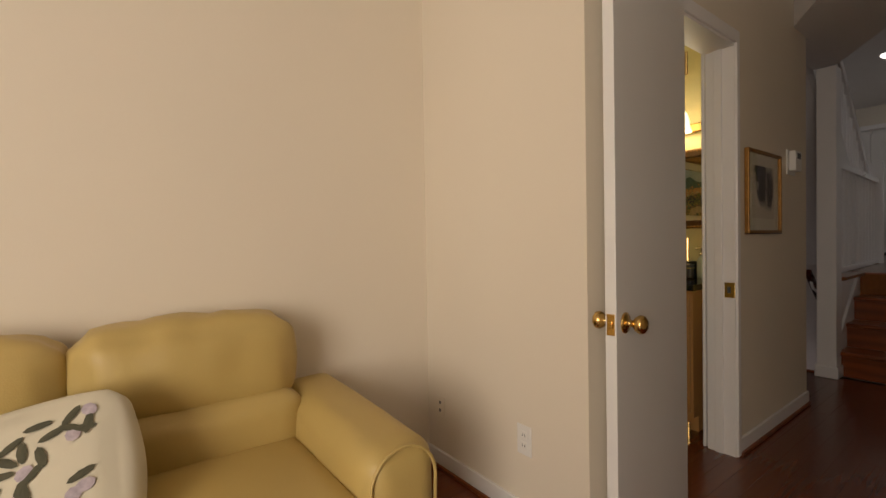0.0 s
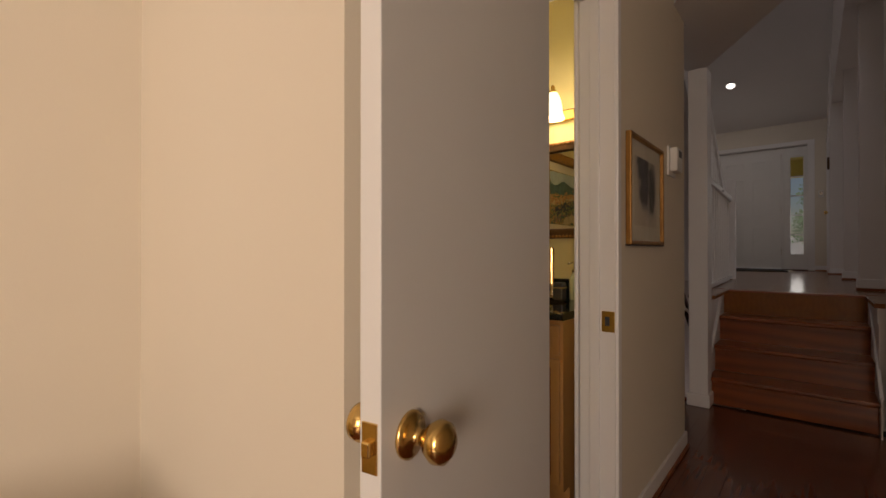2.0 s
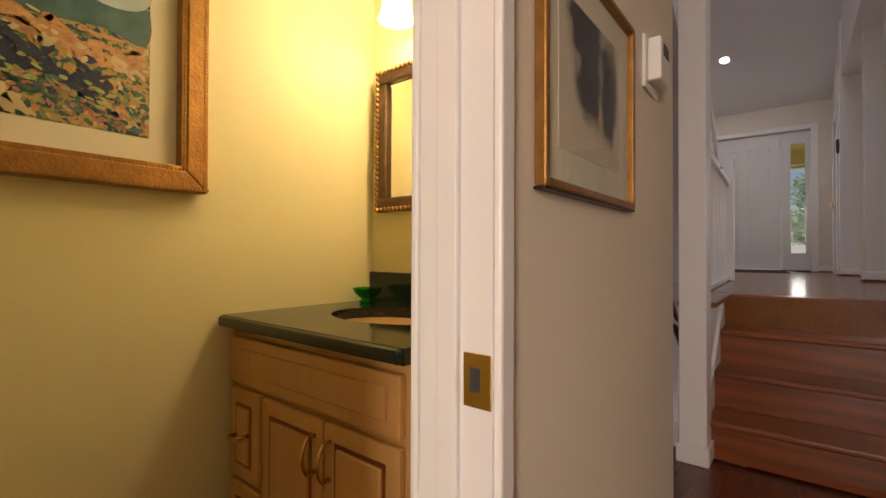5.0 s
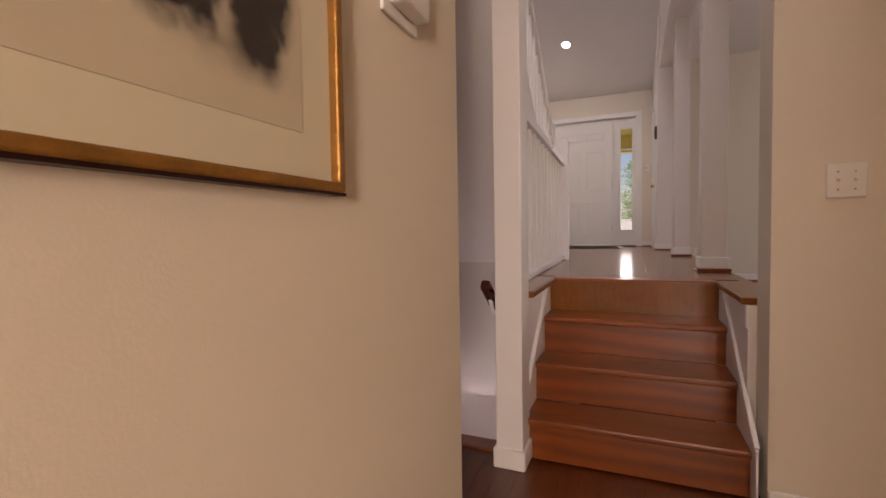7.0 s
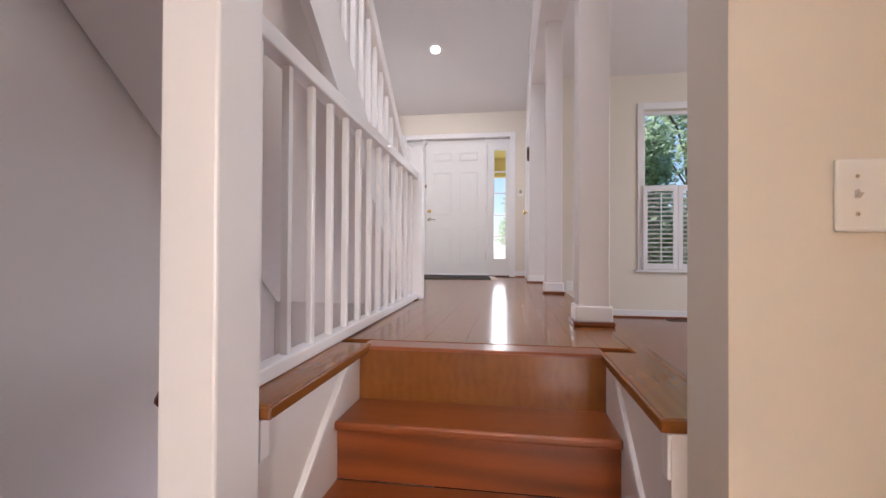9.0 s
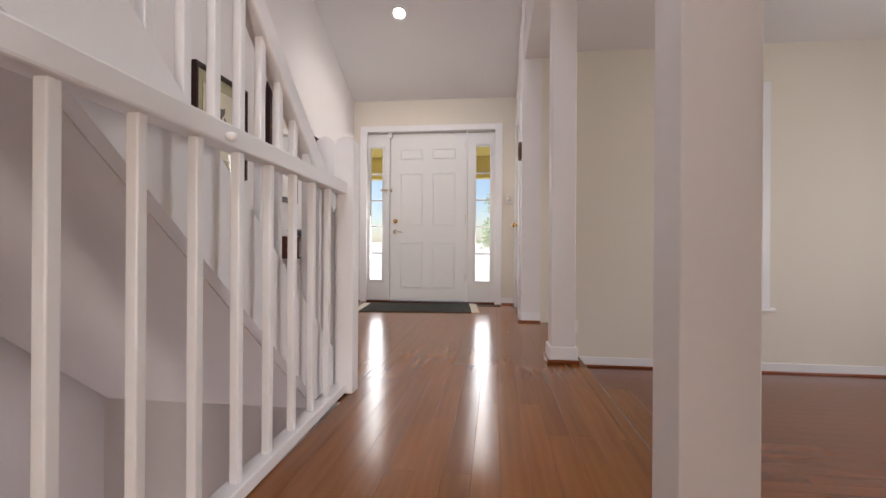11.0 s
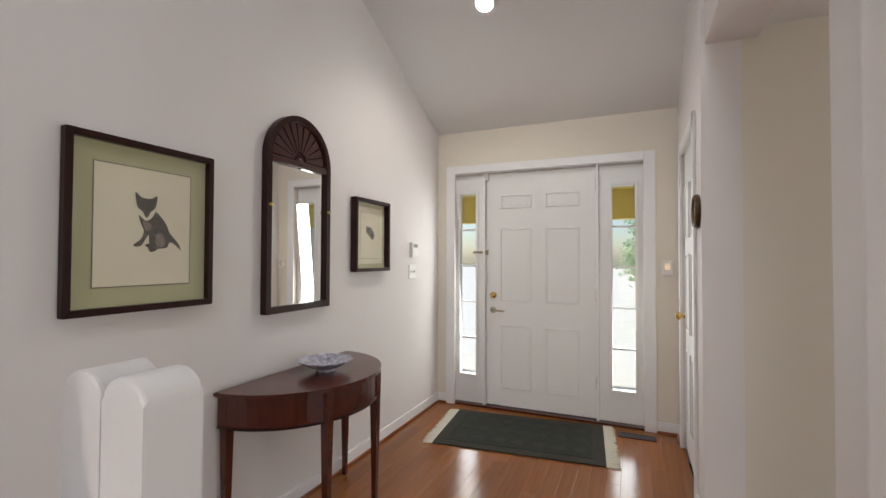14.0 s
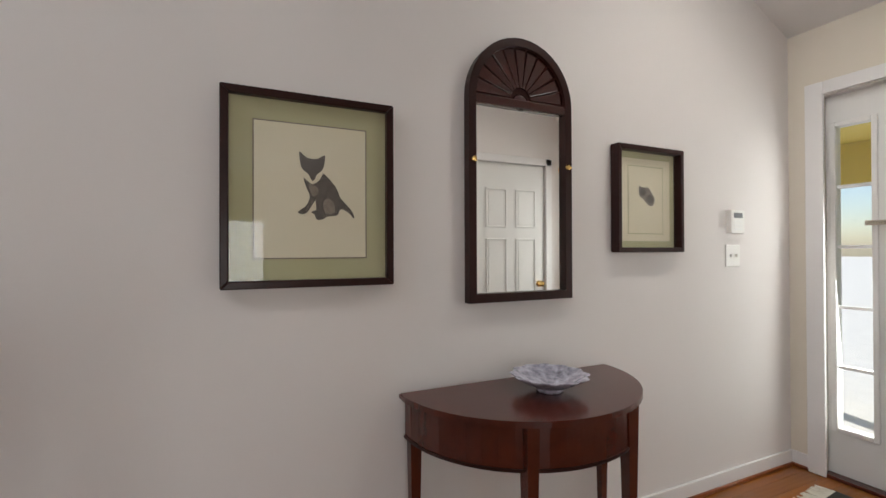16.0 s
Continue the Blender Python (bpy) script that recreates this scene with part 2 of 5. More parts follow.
PORCHY = material("yellow_porch_paint", (0.80, 0.62, 0.16), 0.6, vary=0.04, bump=0.03)
CONCRETE = material("porch_concrete", (0.68, 0.66, 0.62), 0.9, vary=0.1, bump=0.3)
BULB = glow("lit_frosted_glass", (1.0, 0.80, 0.45), 14)
CANLIT = glow("lit_recessed_lens", (1.0, 0.95, 0.88), 22)


# ---- building helpers ----
def link(name, bm, mat, parent=None, label="", smooth=False):
    me = bpy.data.meshes.new(name)
    bmesh.ops.recalc_face_normals(bm, faces=bm.faces)
    if smooth:
        for f in bm.faces:
            f.smooth = True
    bm.to_mesh(me)
    bm.free()
    me.materials.append(mat)
    ob = new(name, me)
    if parent:
        ob.parent = parent
    return tagged(ob, label)


def part(name, bm, mat, parent, label="", smooth=False):
    return link(name, bm, mat, parent, label, smooth)


def thing(name, label, category, group=""):
    return tagged(new(name), label, category, group)


def add_box(bm, a, b, bevel=0.0):
    lo = [min(p, q) for p, q in zip(a, b)]
    hi = [max(p, q) for p, q in zip(a, b)]
    m = Matrix.Translation([(p + q) / 2 for p, q in zip(lo, hi)]) @ Matrix.Diagonal([max(q - p, 1e-4) for p, q in zip(lo, hi)] + [1])
    r = bmesh.ops.create_cube(bm, size=1, matrix=m)
    if bevel:
        es = list({e for v in r["verts"] for e in v.link_edges})
        bmesh.ops.bevel(bm, geom=es, offset=bevel, segments=2, affect='EDGES', profile=0.5)
    return bm


def bx(a, b, bevel=0.0):
    return add_box(bmesh.new(), a, b, bevel)


def prism(pts, axis, lo, hi, bm=None, bevel=0.0):
    """A polygon drawn in the two axes other than `axis`, extruded from lo to hi."""
    bm = bm or bmesh.new()

    def place(p, h):
        return {'x': (h, p[0], p[1]), 'y': (p[0], h, p[1]), 'z': (p[0], p[1], h)}[axis]
    a = [bm.verts.new(place(p, lo)) for p in pts]
    b = [bm.verts.new(place(p, hi)) for p in pts]
    bm.faces.new(a), bm.faces.new(b[::-1])
    for i in range(len(pts)):
        j = (i + 1) % len(pts)
        bm.faces.new((a[i], a[j], b[j], b[i]))
    if bevel:
        bmesh.ops.bevel(bm, geom=list(bm.edges), offset=bevel, segments=2, affect='EDGES', profile=0.5)
    return bm


def beam(p, q, w, h, bm=None, bevel=0.0):
    """A bar of width w (sideways) and height h from p to q."""
    bm = bm or bmesh.new()
    p, q = Vector(p), Vector(q)
    m = look(p, q)
    d = (q - p).length
    r = bmesh.ops.create_cube(bm, size=1, matrix=m @ Matrix.Translation((0, 0, -d / 2)) @ Matrix.Diagonal((w, h, d, 1)))
    if bevel:
        bmesh.ops.bevel(bm, geom=list({e for v in r["verts"] for e in v.link_edges}), offset=bevel, segments=2, affect='EDGES', profile=0.5)
    return bm


def lathe(profile, m=Matrix(), n=28, bm=None, cap=True):
    """Turns (radius, height) pairs round the local z axis."""
    bm = bm or bmesh.new()
    rings = []
    for r, z in profile:
        rings.append([bm.verts.new(m @ Vector((r * math.cos(2 * math.pi * i / n), r * math.sin(2 * math.pi * i / n), z))) for i in range(n)])
    for a, b in zip(rings, rings[1:]):
        for i in range(n):
            j = (i + 1) % n
            bm.faces.new((a[i], a[j], b[j], b[i]))
    if cap:
        bm.faces.new(rings[0][::-1]), bm.faces.new(rings[-1])
    return bm


def tube(points, radius, bm=None, n=10):
    bm = bm or bmesh.new()
    pts = [Vector(p) for p in points]
    rings = []
    for i, p in enumerate(pts):
        d = (pts[min(i + 1, len(pts) - 1)] - pts[max(i - 1, 0)]).normalized()
        u = d.orthogonal().normalized() if i == 0 else (u - d * u.dot(d)).normalized()
        v = d.cross(u)
        rings.append([bm.verts.new(p + (u * math.cos(2 * math.pi * k / n) + v * math.sin(2 * math.pi * k / n)) * radius) for k in range(n)])
    for a, b in zip(rings, rings[1:]):
        for k in range(n):
            j = (k + 1) % n
            bm.faces.new((a[k], a[j], b[j], b[k]))
    bm.faces.new(rings[0][::-1]), bm.faces.new(rings[-1])
    return bm


def structure(name, bm, mat, label=""):
    return tagged(link(name, bm, mat), label, kind="structure")


# ---- the plan ----
UP = 0.76          # foyer floor above the lower floor
LOW = 0.38         # sunken dining room floor
RISE = UP / 4
WX = -1.235        # foyer's side wall
BX = -0.935        # family room and powder room side wall
DW = 5.655         # front wall, inner face
WIN = 4.42         # dining room window wall, inner face
RX = 0.735         # closet wall


def roof_z(y):
    return 3.21 + 0.47 * (DW - y)


# floors
slab = structure("floor_lower", bx((-1.06, -7.2, -0.2), (3.6, -0.05, -0.012)), OAKLOW, "red-brown polished hardwood floor on the lower level")
upslab = structure("floor_foyer", prism([(WX - 0.1, 2.2), (-0.145, 2.2), (-0.145, 0.62), (0.99, 0.62), (0.99, WIN), (0.75, WIN), (0.75, DW + 0.2), (WX - 0.1, DW + 0.2)], 'z', 0.40, UP - 0.012), OAK,
                  "glossy honey-brown oak floor boards in the foyer")
dnslab = structure("floor_dining", bx((0.99, 0.021, 0.1), (4.8, WIN + 0.1, LOW - 0.012)), OAK, "reddish oak floor of the sunken dining room")

# lower level walls
structure("wall_family_side", bx((BX - 0.12, -7.2, 0), (BX, -1.3, 2.9)), PAINT, "cream painted wall behind the sofa")
structure("wall_outlet", bx((BX, -3.30, 0), (-0.12, -3.18, 2.9)), PAINT, "cream painted wall with outlets")
hall = bmesh.new()
add_box(hall, (-0.12, -3.30, 0), (0, -2.70, 2.75))
add_box(hall, (-0.12, -2.70, 2.04), (0, -2.092, 2.75))
add_box(hall, (-0.12, -2.092, 0), (0, -0.965, 2.75))
structure("wall_hall", hall, PAINT, "cream painted hall wall with a powder room doorway")
# unseen back wall, its opening assumed to hold the daylight lamp
fb = bmesh.new()
add_box(fb, (-1.06, -7.32, 0), (1.4, -7.2, 2.9))
add_box(fb, (3.2, -7.32, 0), (3.6, -7.2, 2.9))
add_box(fb, (1.4, -7.32, 0), (3.2, -7.2, 0.6))
add_box(fb, (1.4, -7.32, 2.4), (3.2, -7.2, 2.9))
structure("wall_family_back", fb, PAINT)
# unseen wall added to keep family room light off the hall
structure("wall_shade_blocker", bx((1.5, -5.2, 0), (1.62, -0.154, 2.75)), PAINT)
fw = bmesh.new()
add_box(fw, (3.5, -7.2, 0), (3.62, -6.2, 2.9))
add_box(fw, (3.5, -4.2, 0), (3.62, -0.15, 2.9))
add_box(fw, (3.5, -6.2, 0), (3.62, -4.2, 0.7))
add_box(fw, (3.5, -6.2, 2.3), (3.62, -4.2, 2.9))
structure("wall_family_right", fw, PAINT)
# wall with the light switch beside the steps
structure("wall_switch", bx((0.885, -0.154, 0), (3.6, 0.02, 3.3)), CREAM, "cream painted wall end with a light switch")
structure("ceiling_family", bx((-1.06, -7.2, 2.75), (3.6, -1.2, 2.85)), CEIL)
structure("ceiling_bulkhead", prism([(0, -1.2), (0, -0.9), (-0.14, -0.9), (-0.14, -0.2), (0.0, -0.2), (1.0, -1.75), (1.6, -3.6), (1.25, -3.2)], 'z', 2.36, 2.74), CEIL, "boxed ceiling bulkhead over the lower hall")

# powder room
structure("wall_powder_side", bx((BX, -3.18, 0), (BX + 0.015, -1.48, 2.5)), YELLOW, "yellow painted powder room wall")
structure("wall_powder_back", bx((BX + 0.015, -1.48, 0), (-0.12, -1.36, 2.5)), YELLOW, "yellow painted wall behind the vanity")
py = bmesh.new()
add_box(py, (-0.135, -3.165, 0), (-0.12, -2.77, 2.5))
add_box(py, (-0.135, -2.035, 0), (-0.12, -1.48, 2.5))
add_box(py, (-0.135, -2.77, 2.11), (-0.12, -2.018, 2.5))
structure("wall_powder_inner", py, YELLOW)
structure("wall_powder_front", bx((BX + 0.015, -3.18, 0), (-0.12, -3.165, 2.5)), YELLOW)
structure("ceiling_powder", bx((BX, -3.18, 2.45), (-0.12, -1.36, 2.5)), CEIL)

# basement stair side and wall behind the powder room
structure("wall_stair_back", bx((WX - 0.1, -1.36, -2.0), (-0.12, -0.965, 6.6)), FOYER)
structure("wall_stair_side", bx((WX - 0.12, -0.965, -2.2), (WX, DW + 0.15, 6.4)), FOYER, "pale painted wall along stairs and foyer")

# front wall with the door unit opening
front = bmesh.new()
add_box(front, (WX, DW, UP), (-1.08, DW + 0.16, 3.6))
add_box(front, (0.50, DW, UP), (1.6, DW + 0.16, 3.6))
add_box(front, (-1.08, DW, 2.84), (0.50, DW + 0.16, 3.6))
structure("wall_front", front, CREAM, "cream painted wall round the front door")
# closet wall with its doorway
cw = bmesh.new()
add_box(cw, (RX, WIN - 0.02, UP), (RX + 0.17, 4.66, 4.4))
add_box(cw, (RX, 5.42, UP), (RX + 0.17, DW, 4.4))
add_box(cw, (RX, 4.66, UP + 2.04), (RX + 0.17, 5.42, 4.4))
structure("wall_closet", cw, FOYER, "pale painted wall with a closet door")
structure("wall_closet_inside", bx((1.5, 4.6, UP), (1.6, DW, 3.3)), FOYER)
# wall above the columns
structure("wall_header", bx((RX + 0.02, 0.02, 3.12), (0.975, WIN - 0.02, 6.0)), FOYER, "pale painted header above the square columns")
# dining room
dw = bmesh.new()
add_box(dw, (0.905, WIN, 0.3), (2.02, WIN + 0.16, 3.3))
add_box(dw, (2.74, WIN, 0.3), (4.8, WIN + 0.16, 3.3))
add_box(dw, (2.02, WIN, 0.3), (2.74, WIN + 0.16, 0.95))
add_box(dw, (2.02, WIN, 2.76), (2.74, WIN + 0.16, 3.3))
structure("wall_window", dw, CREAM, "cream painted dining room wall with a window")
# unseen side wall, opening assumed for the dining room's daylight lamp
dr = bmesh.new()
add_box(dr, (4.7, -0.1, 0.3), (4.82, 1.2, 3.3))
add_box(dr, (4.7, 3.2, 0.3), (4.82, WIN, 3.3))
add_box(dr, (4.7, 1.2, 0.3), (4.82, 3.2, 1.0))
add_box(dr, (4.7, 1.2, 2.5), (4.82, 3.2, 3.3))
structure("wall_dining_right", dr, CREAM)
structure("ceiling_dining", bx((0.975, 0.02, 3.17), (4.8, WIN + 0.16, 3.27)), CEIL)
# sloped foyer ceiling
structure("ceiling_foyer", prism([(DW + 0.16, roof_z(DW + 0.16)), (-1.2, roof_z(-1.2)), (-1.2, roof_z(-1.2) + 0.12), (DW + 0.16, roof_z(DW + 0.16) + 0.12)], 'x', WX - 0.12, 1.1), CEIL, "sloped painted foyer ceiling")
structure("wall_upper_back", bx((-0.12, -1.3, 2.75), (1.1, -1.2, 6.6)), FOYER)
# unseen covers added to stop sunlight leaking through gaps in the shell
structure("wall_leak_cover_side", bx((1.0, -1.2, 2.75), (1.1, 0.02, 6.6)), FOYER)
structure("wall_leak_cover_foyer", bx((0.976, 0.02, 3.28), (1.1, DW + 0.16, 6.6)), FOYER)
structure("ceiling_leak_cover", bx((1.1, -1.2, 2.86), (4.82, 0.02, 2.96)), CEIL)


# ---- stairs between the levels ----
NOSE = [-0.10, 0.142, 0.384, 0.625]
SL, SR = -0.025, 0.852
stair = tagged(new("hall_stairs"), "four polished oak steps with darker oak risers", "stairs")
for i, y in enumerate(NOSE):
    z = RISE * (i + 1)
    back = NOSE[i + 1] + 0.03 if i < 3 else y + 0.12
    part("tread", bx((SL, y, z - 0.03), (SR, back, z), 0.009), STEP, stair)
    part("riser", bx((SL, y + 0.028, z - RISE), (SR, y + 0.045, z - 0.03)), STEP, stair)

# post at the foot of the steps
PX0, PX1, PY0, PY1 = -0.126, -0.006, -0.208, -0.06
post = tagged(new("stair_post"), "white painted square wall post with a baseboard at its foot", "post")
part("shaft", bx((PX0, PY0, 0.0), (PX1, PY1, 2.355), 0.006), WHITE, post)
part("base", bx((PX0 - 0.012, PY0 - 0.012, 0.0), (PX1 + 0.012, PY1 - 0.004, 0.09), 0.008), WHITE, post)

# low walls beside the steps
structure("wall_stair_left", bx((-0.145, -0.056, -2.2), (-0.03, 2.3, 0.735)), FOYER, "low painted wall carrying the baluster guard")
structure("wall_stair_right", bx((0.855, 0.02, 0.0), (0.99, 0.64, 0.735)), FOYER, "low painted wall with an oak cap")
for nm, x0, x1, y0 in (("oak_cap", -0.160, 0.012, -0.050), ("oak_cap", 0.835, 1.005, 0.022)):
    cap = tagged(new(nm), "polished oak cap on the low stair wall", "cap", "stair wall caps")
    part("board", bx((x0 + 0.010, y0 + 0.012, 0.735), (x1 - 0.010, 0.66, 0.764), 0.003), OAK, cap)
    for xe in (x0, x1 - 0.0105):
        part("edge_nosing", bx((xe, y0 + 0.012, 0.736), (xe + 0.0105, 0.66, 0.7635), 0.004), OAK, cap)
    part("end_nosing", bx((x0, y0, 0.736), (x1, y0 + 0.012, 0.7635), 0.004), OAK, cap)
for nm, x0, x1, y0 in (("cap_trim", -0.030, -0.012, -0.050), ("cap_trim", 0.848, 0.858, 0.022)):
    structure("trim_cap", bx((x0, y0, 0.64), (x1, y0 + 0.04, 0.735), 0.004), WHITE)


def skirt(x0, x1):
    """A white stair skirt board with a moulded upper edge."""
    pts = [(-0.16, 0.0), (-0.16, 0.22), (0.50, 0.735), (0.66, 0.735), (0.66, 0.0)]
    structure("trim_skirt", prism(pts, 'x', x0, x1), WHITE, "white stair skirt board")
    xm = x1 + 0.012 if x0 < 0.4 else x0 - 0.012
    structure("trim_skirt_edge", beam(((x0 + x1) / 2, -0.15, 0.225), ((x0 + x1) / 2, 0.49, 0.725), abs(xm - x0) + 0.008, 0.022, bevel=0.005), WHITE)


skirt(-0.030, SL + 0.004)
skirt(SR - 0.004, SR + 0.004)

# guard along the foyer edge
guard = tagged(new("landing_guard"), "white painted wooden guard rail with square balusters", "railing")


def guard_x(y):
    return -0.118 - 0.030 * y


part("top_rail", beam((guard_x(-0.06), -0.06, 1.680), (guard_x(2.29), 2.29, 1.680), 0.058, 0.054, bevel=0.006), WHITE, guard)
part("bottom_rail", beam((guard_x(-0.06), -0.06, 0.785), (guard_x(2.29), 2.29, 0.785), 0.055, 0.04, bevel=0.005), WHITE, guard)
for k in range(13):
    y = 0.1025 + k * 0.1675
    part("baluster", bx((guard_x(y) - 0.012, y - 0.012, 0.80), (guard_x(y) + 0.012, y + 0.012, 1.66), 0.003), WHITE, guard)
part("peg", lathe([(0.010, 0), (0.012, 0.012), (0.008, 0.020), (0.002, 0.022)], Matrix.Translation((guard_x(1.35) + 0.030, 1.35, 1.672)) @ pose(0, 0, 0, 0, 90, 0), n=14), WHITE, guard, "", True)


def newel_post(x0, x1, label):
    """A square post whose top is rounded over across its width."""
    n = tagged(new("newel_post"), label, "newel post", "newel posts")
    c, h, top = (x0 + x1) / 2, (x1 - x0) / 2, 1.878
    pts = [(x0, UP), (x1, UP)] + [(c + h * math.cos(math.pi * k / 14), top + 0.034 * math.sin(math.pi * k / 14)) for k in range(15)]
    part("shaft", prism(pts, 'y', 2.283, 2.368, bevel=0.006), WHITE, n)


newel_post(-0.2145, -0.128, "white square newel post with a rounded top")
newel_post(-0.3060, -0.2165, "white square newel post at the foot of the upper stairs")

# flight up to the bedrooms
SLOPE = 0.83


def string_top(y):
    return 1.06 + SLOPE * (2.16 - y)


up = tagged(new("upper_stairs"), "white closed-string stair flight rising along the wall", "stairs")
ya, yb = 2.282, -0.88
part("stringer", prism([(ya, string_top(ya)), (yb, string_top(yb)), (yb, string_top(yb) - 0.32), (ya - 0.12, string_top(ya - 0.12) - 0.32), (ya, UP + 0.01)], 'x', -0.255, -0.215), WHITE, up)
part("wall_string", prism([(ya, string_top(ya)), (yb, string_top(yb)), (yb, string_top(yb) - 0.3), (ya, string_top(ya) - 0.3)], 'x', WX, WX + 0.02), WHITE, up)
part("soffit", prism([(ya - 0.12, string_top(ya - 0.12) - 0.325), (yb, string_top(yb) - 0.325), (yb, string_top(yb) - 0.28), (ya - 0.12, string_top(ya - 0.12) - 0.28)], 'x', WX + 0.021, -0.256), FOYER, up)
for k in range(12):
    y0 = 2.18 - k * 0.229
    z0 = UP + RISE * (k + 1)
    part("tread", bx((WX + 0.022, y0 - 0.222, z0 - 0.026), (-0.257, y0, z0), 0.006), STEP, up)
    part("riser", bx((WX + 0.02, y0 - 0.03, z0 - RISE), (-0.255, y0 - 0.012, z0 - 0.03)), WHITE, up)
upg = tagged(new("upper_stair_guard"), "white sloping stair handrail with square balusters", "railing")


def rail_z(y):
    return 1.755 + 0.845 * (2.093 - y)


part("handrail", beam((-0.236, 2.285, rail_z(2.285)), (-0.236, -0.88, rail_z(-0.88)), 0.06, 0.075, bevel=0.008), WHITE, upg)
for k in range(26):
    y = 2.14 - k * 0.115
    part("baluster", bx((-0.248, y - 0.013, string_top(y) - 0.03), (-0.222, y + 0.013, rail_z(y) - 0.01), 0.003), WHITE, upg)
structure("wall_over_post", prism([(-0.215, 2.42), (-0.215, 3.3), (-0.9, 3.9), (-0.9, 2.42)], 'x', -0.14, 0.0), FOYER)

# flight down to the basement
down = tagged(new("basement_stairs"), "oak stair flight going down beside the hall", "stairs")
for k in range(9):
    y0, z0 = -0.06 + k * 0.25, -RISE * k
    part("tread", bx((WX, y0 - 0.02, z0 - 0.045), (-0.145, y0 + 0.26, z0 - 0.014), 0.006) if k else bx((WX, y0 - 0.01, z0 - 0.045), (-0.145, y0 + 0.03, z0 - 0.001), 0.006), STEP, down)
    part("riser", bx((WX, y0 + (0.012 if k == 0 else 0.24), z0 - RISE), (-0.145, y0 + (0.03 if k == 0 else 0.255), z0 - 0.045)), WHITE, down)
part("wall_skirt", prism([(-0.965, 0.0), (-0.965, 0.10), (-0.10, 0.10), (2.2, -1.62), (2.2, -1.9), (-0.06, -0.19), (-0.06, 0.0)], 'x', WX, WX + 0.016), WHITE, down)
structure("wall_basement_end", bx((WX, 2.165, -2.2), (-0.146, 2.199, 0.752)), FOYER)
structure("floor_basement", bx((WX, -0.1, -2.2), (-0.03, 2.3, -2.1)), OAK)
hr = tagged(new("basement_handrail"), "dark wooden wall handrail with a white bracket", "handrail")
part("rail", beam((-0.205, -0.10, 0.80), (-0.205, 1.9, -0.70), 0.045, 0.05, bevel=0.012), MAHOG, hr)
part("bracket", tube([(-0.15, -0.02, 0.62), (-0.19, -0.02, 0.66), (-0.205, -0.02, 0.72)], 0.01), WHITE, hr, "white painted bracket")

# steps down into the dining room
dstep = tagged(new("dining_step"), "oak step down to the dining room with a white riser", "step")
part("tread", bx((0.985, 0.66, 0.54), (1.31, 3.16, 0.57), 0.008), OAK, dstep)
part("riser", bx((1.27, 0.66, LOW), (1.29, 3.14, 0.54)), WHITE, dstep)
part("end_panel", bx((0.985, 3.12, LOW), (1.28, 3.14, 0.54)), WHITE, dstep)
structure("trim_landing_edge", bx((0.988, 0.64, LOW), (0.998, WIN, UP - 0.03)), WHITE, "white riser board under the foyer floor edge")
structure("trim_landing_nosing", bx((0.955, 0.66, UP - 0.03), (1.015, WIN, UP), 0.008), OAK)


# ---- columns ----
def column(x, y, w, d):
    c = tagged(new("square_column"), "white square column on a flared base with an oak shoe", "column", "columns beside the foyer")
    part("shaft", bx((x - w / 2, y - d / 2, UP), (x + w / 2, y + d / 2, 3.13), 0.004), FOYER, c)
    b = bmesh.new()
    add_box(b, (x - w / 2 - 0.014, y - d / 2 - 0.014, UP + 0.02), (x + w / 2 + 0.014, y + d / 2 + 0.014, UP + 0.095), 0.007)
    part("base", b, WHITE, c)
    part("shoe", bx((x - w / 2 - 0.024, y - d / 2 - 0.024, UP), (x + w / 2 + 0.024, y + d / 2 + 0.024, UP + 0.021), 0.006), STEP, c, "oak shoe moulding")


column(0.918, 1.32, 0.145, 0.145)
column(0.890, 3.04, 0.135, 0.145)


# ---- baseboards and trim ----
def baseboard(p, q, z, side):
    """White board with an oak shoe along a wall from p to q; side: the way into the room."""
    p, q = Vector((*p, 0)), Vector((*q, 0))
    d = (q - p).normalized()
    n = Vector((-d.y, d.x, 0)) * side
    for nm, t, z0, z1, m in (("baseboard", 0.014, z + 0.016, z + 0.085, WHITE), ("baseboard_shoe", 0.024, z, z + 0.018, STEP)):
        c = n * t / 2
        structure(nm, beam(p + c + Vector((0, 0, (z0 + z1) / 2)), q + c + Vector((0, 0, (z0 + z1) / 2)), t, z1 - z0, bevel=0.004), m)


baseboard((WX, 2.32), (WX, DW), UP, -1)
baseboard((0.58, DW), (RX, DW), UP, -1)
baseboard((WX, DW), (-1.14, DW), UP, -1)
baseboard((RX, 5.48), (RX, DW), UP, 1)
baseboard((RX, WIN - 0.02), (RX, 4.60), UP, 1)
baseboard((RX, WIN - 0.02), (RX + 0.17, WIN - 0.02), UP, -1)
baseboard((1.0, WIN), (4.7, WIN), LOW, -1)
baseboard((0, -2.067), (0, -0.965), 0, -1)
baseboard((0, -3.30), (0, -2.76), 0, -1)
baseboard((BX, -3.30), (0, -3.30), 0, -1)
baseboard((BX, -7.2), (BX, -3.30), 0, -1)
baseboard((0.885, -0.154), (3.5, -0.154), 0, -1)


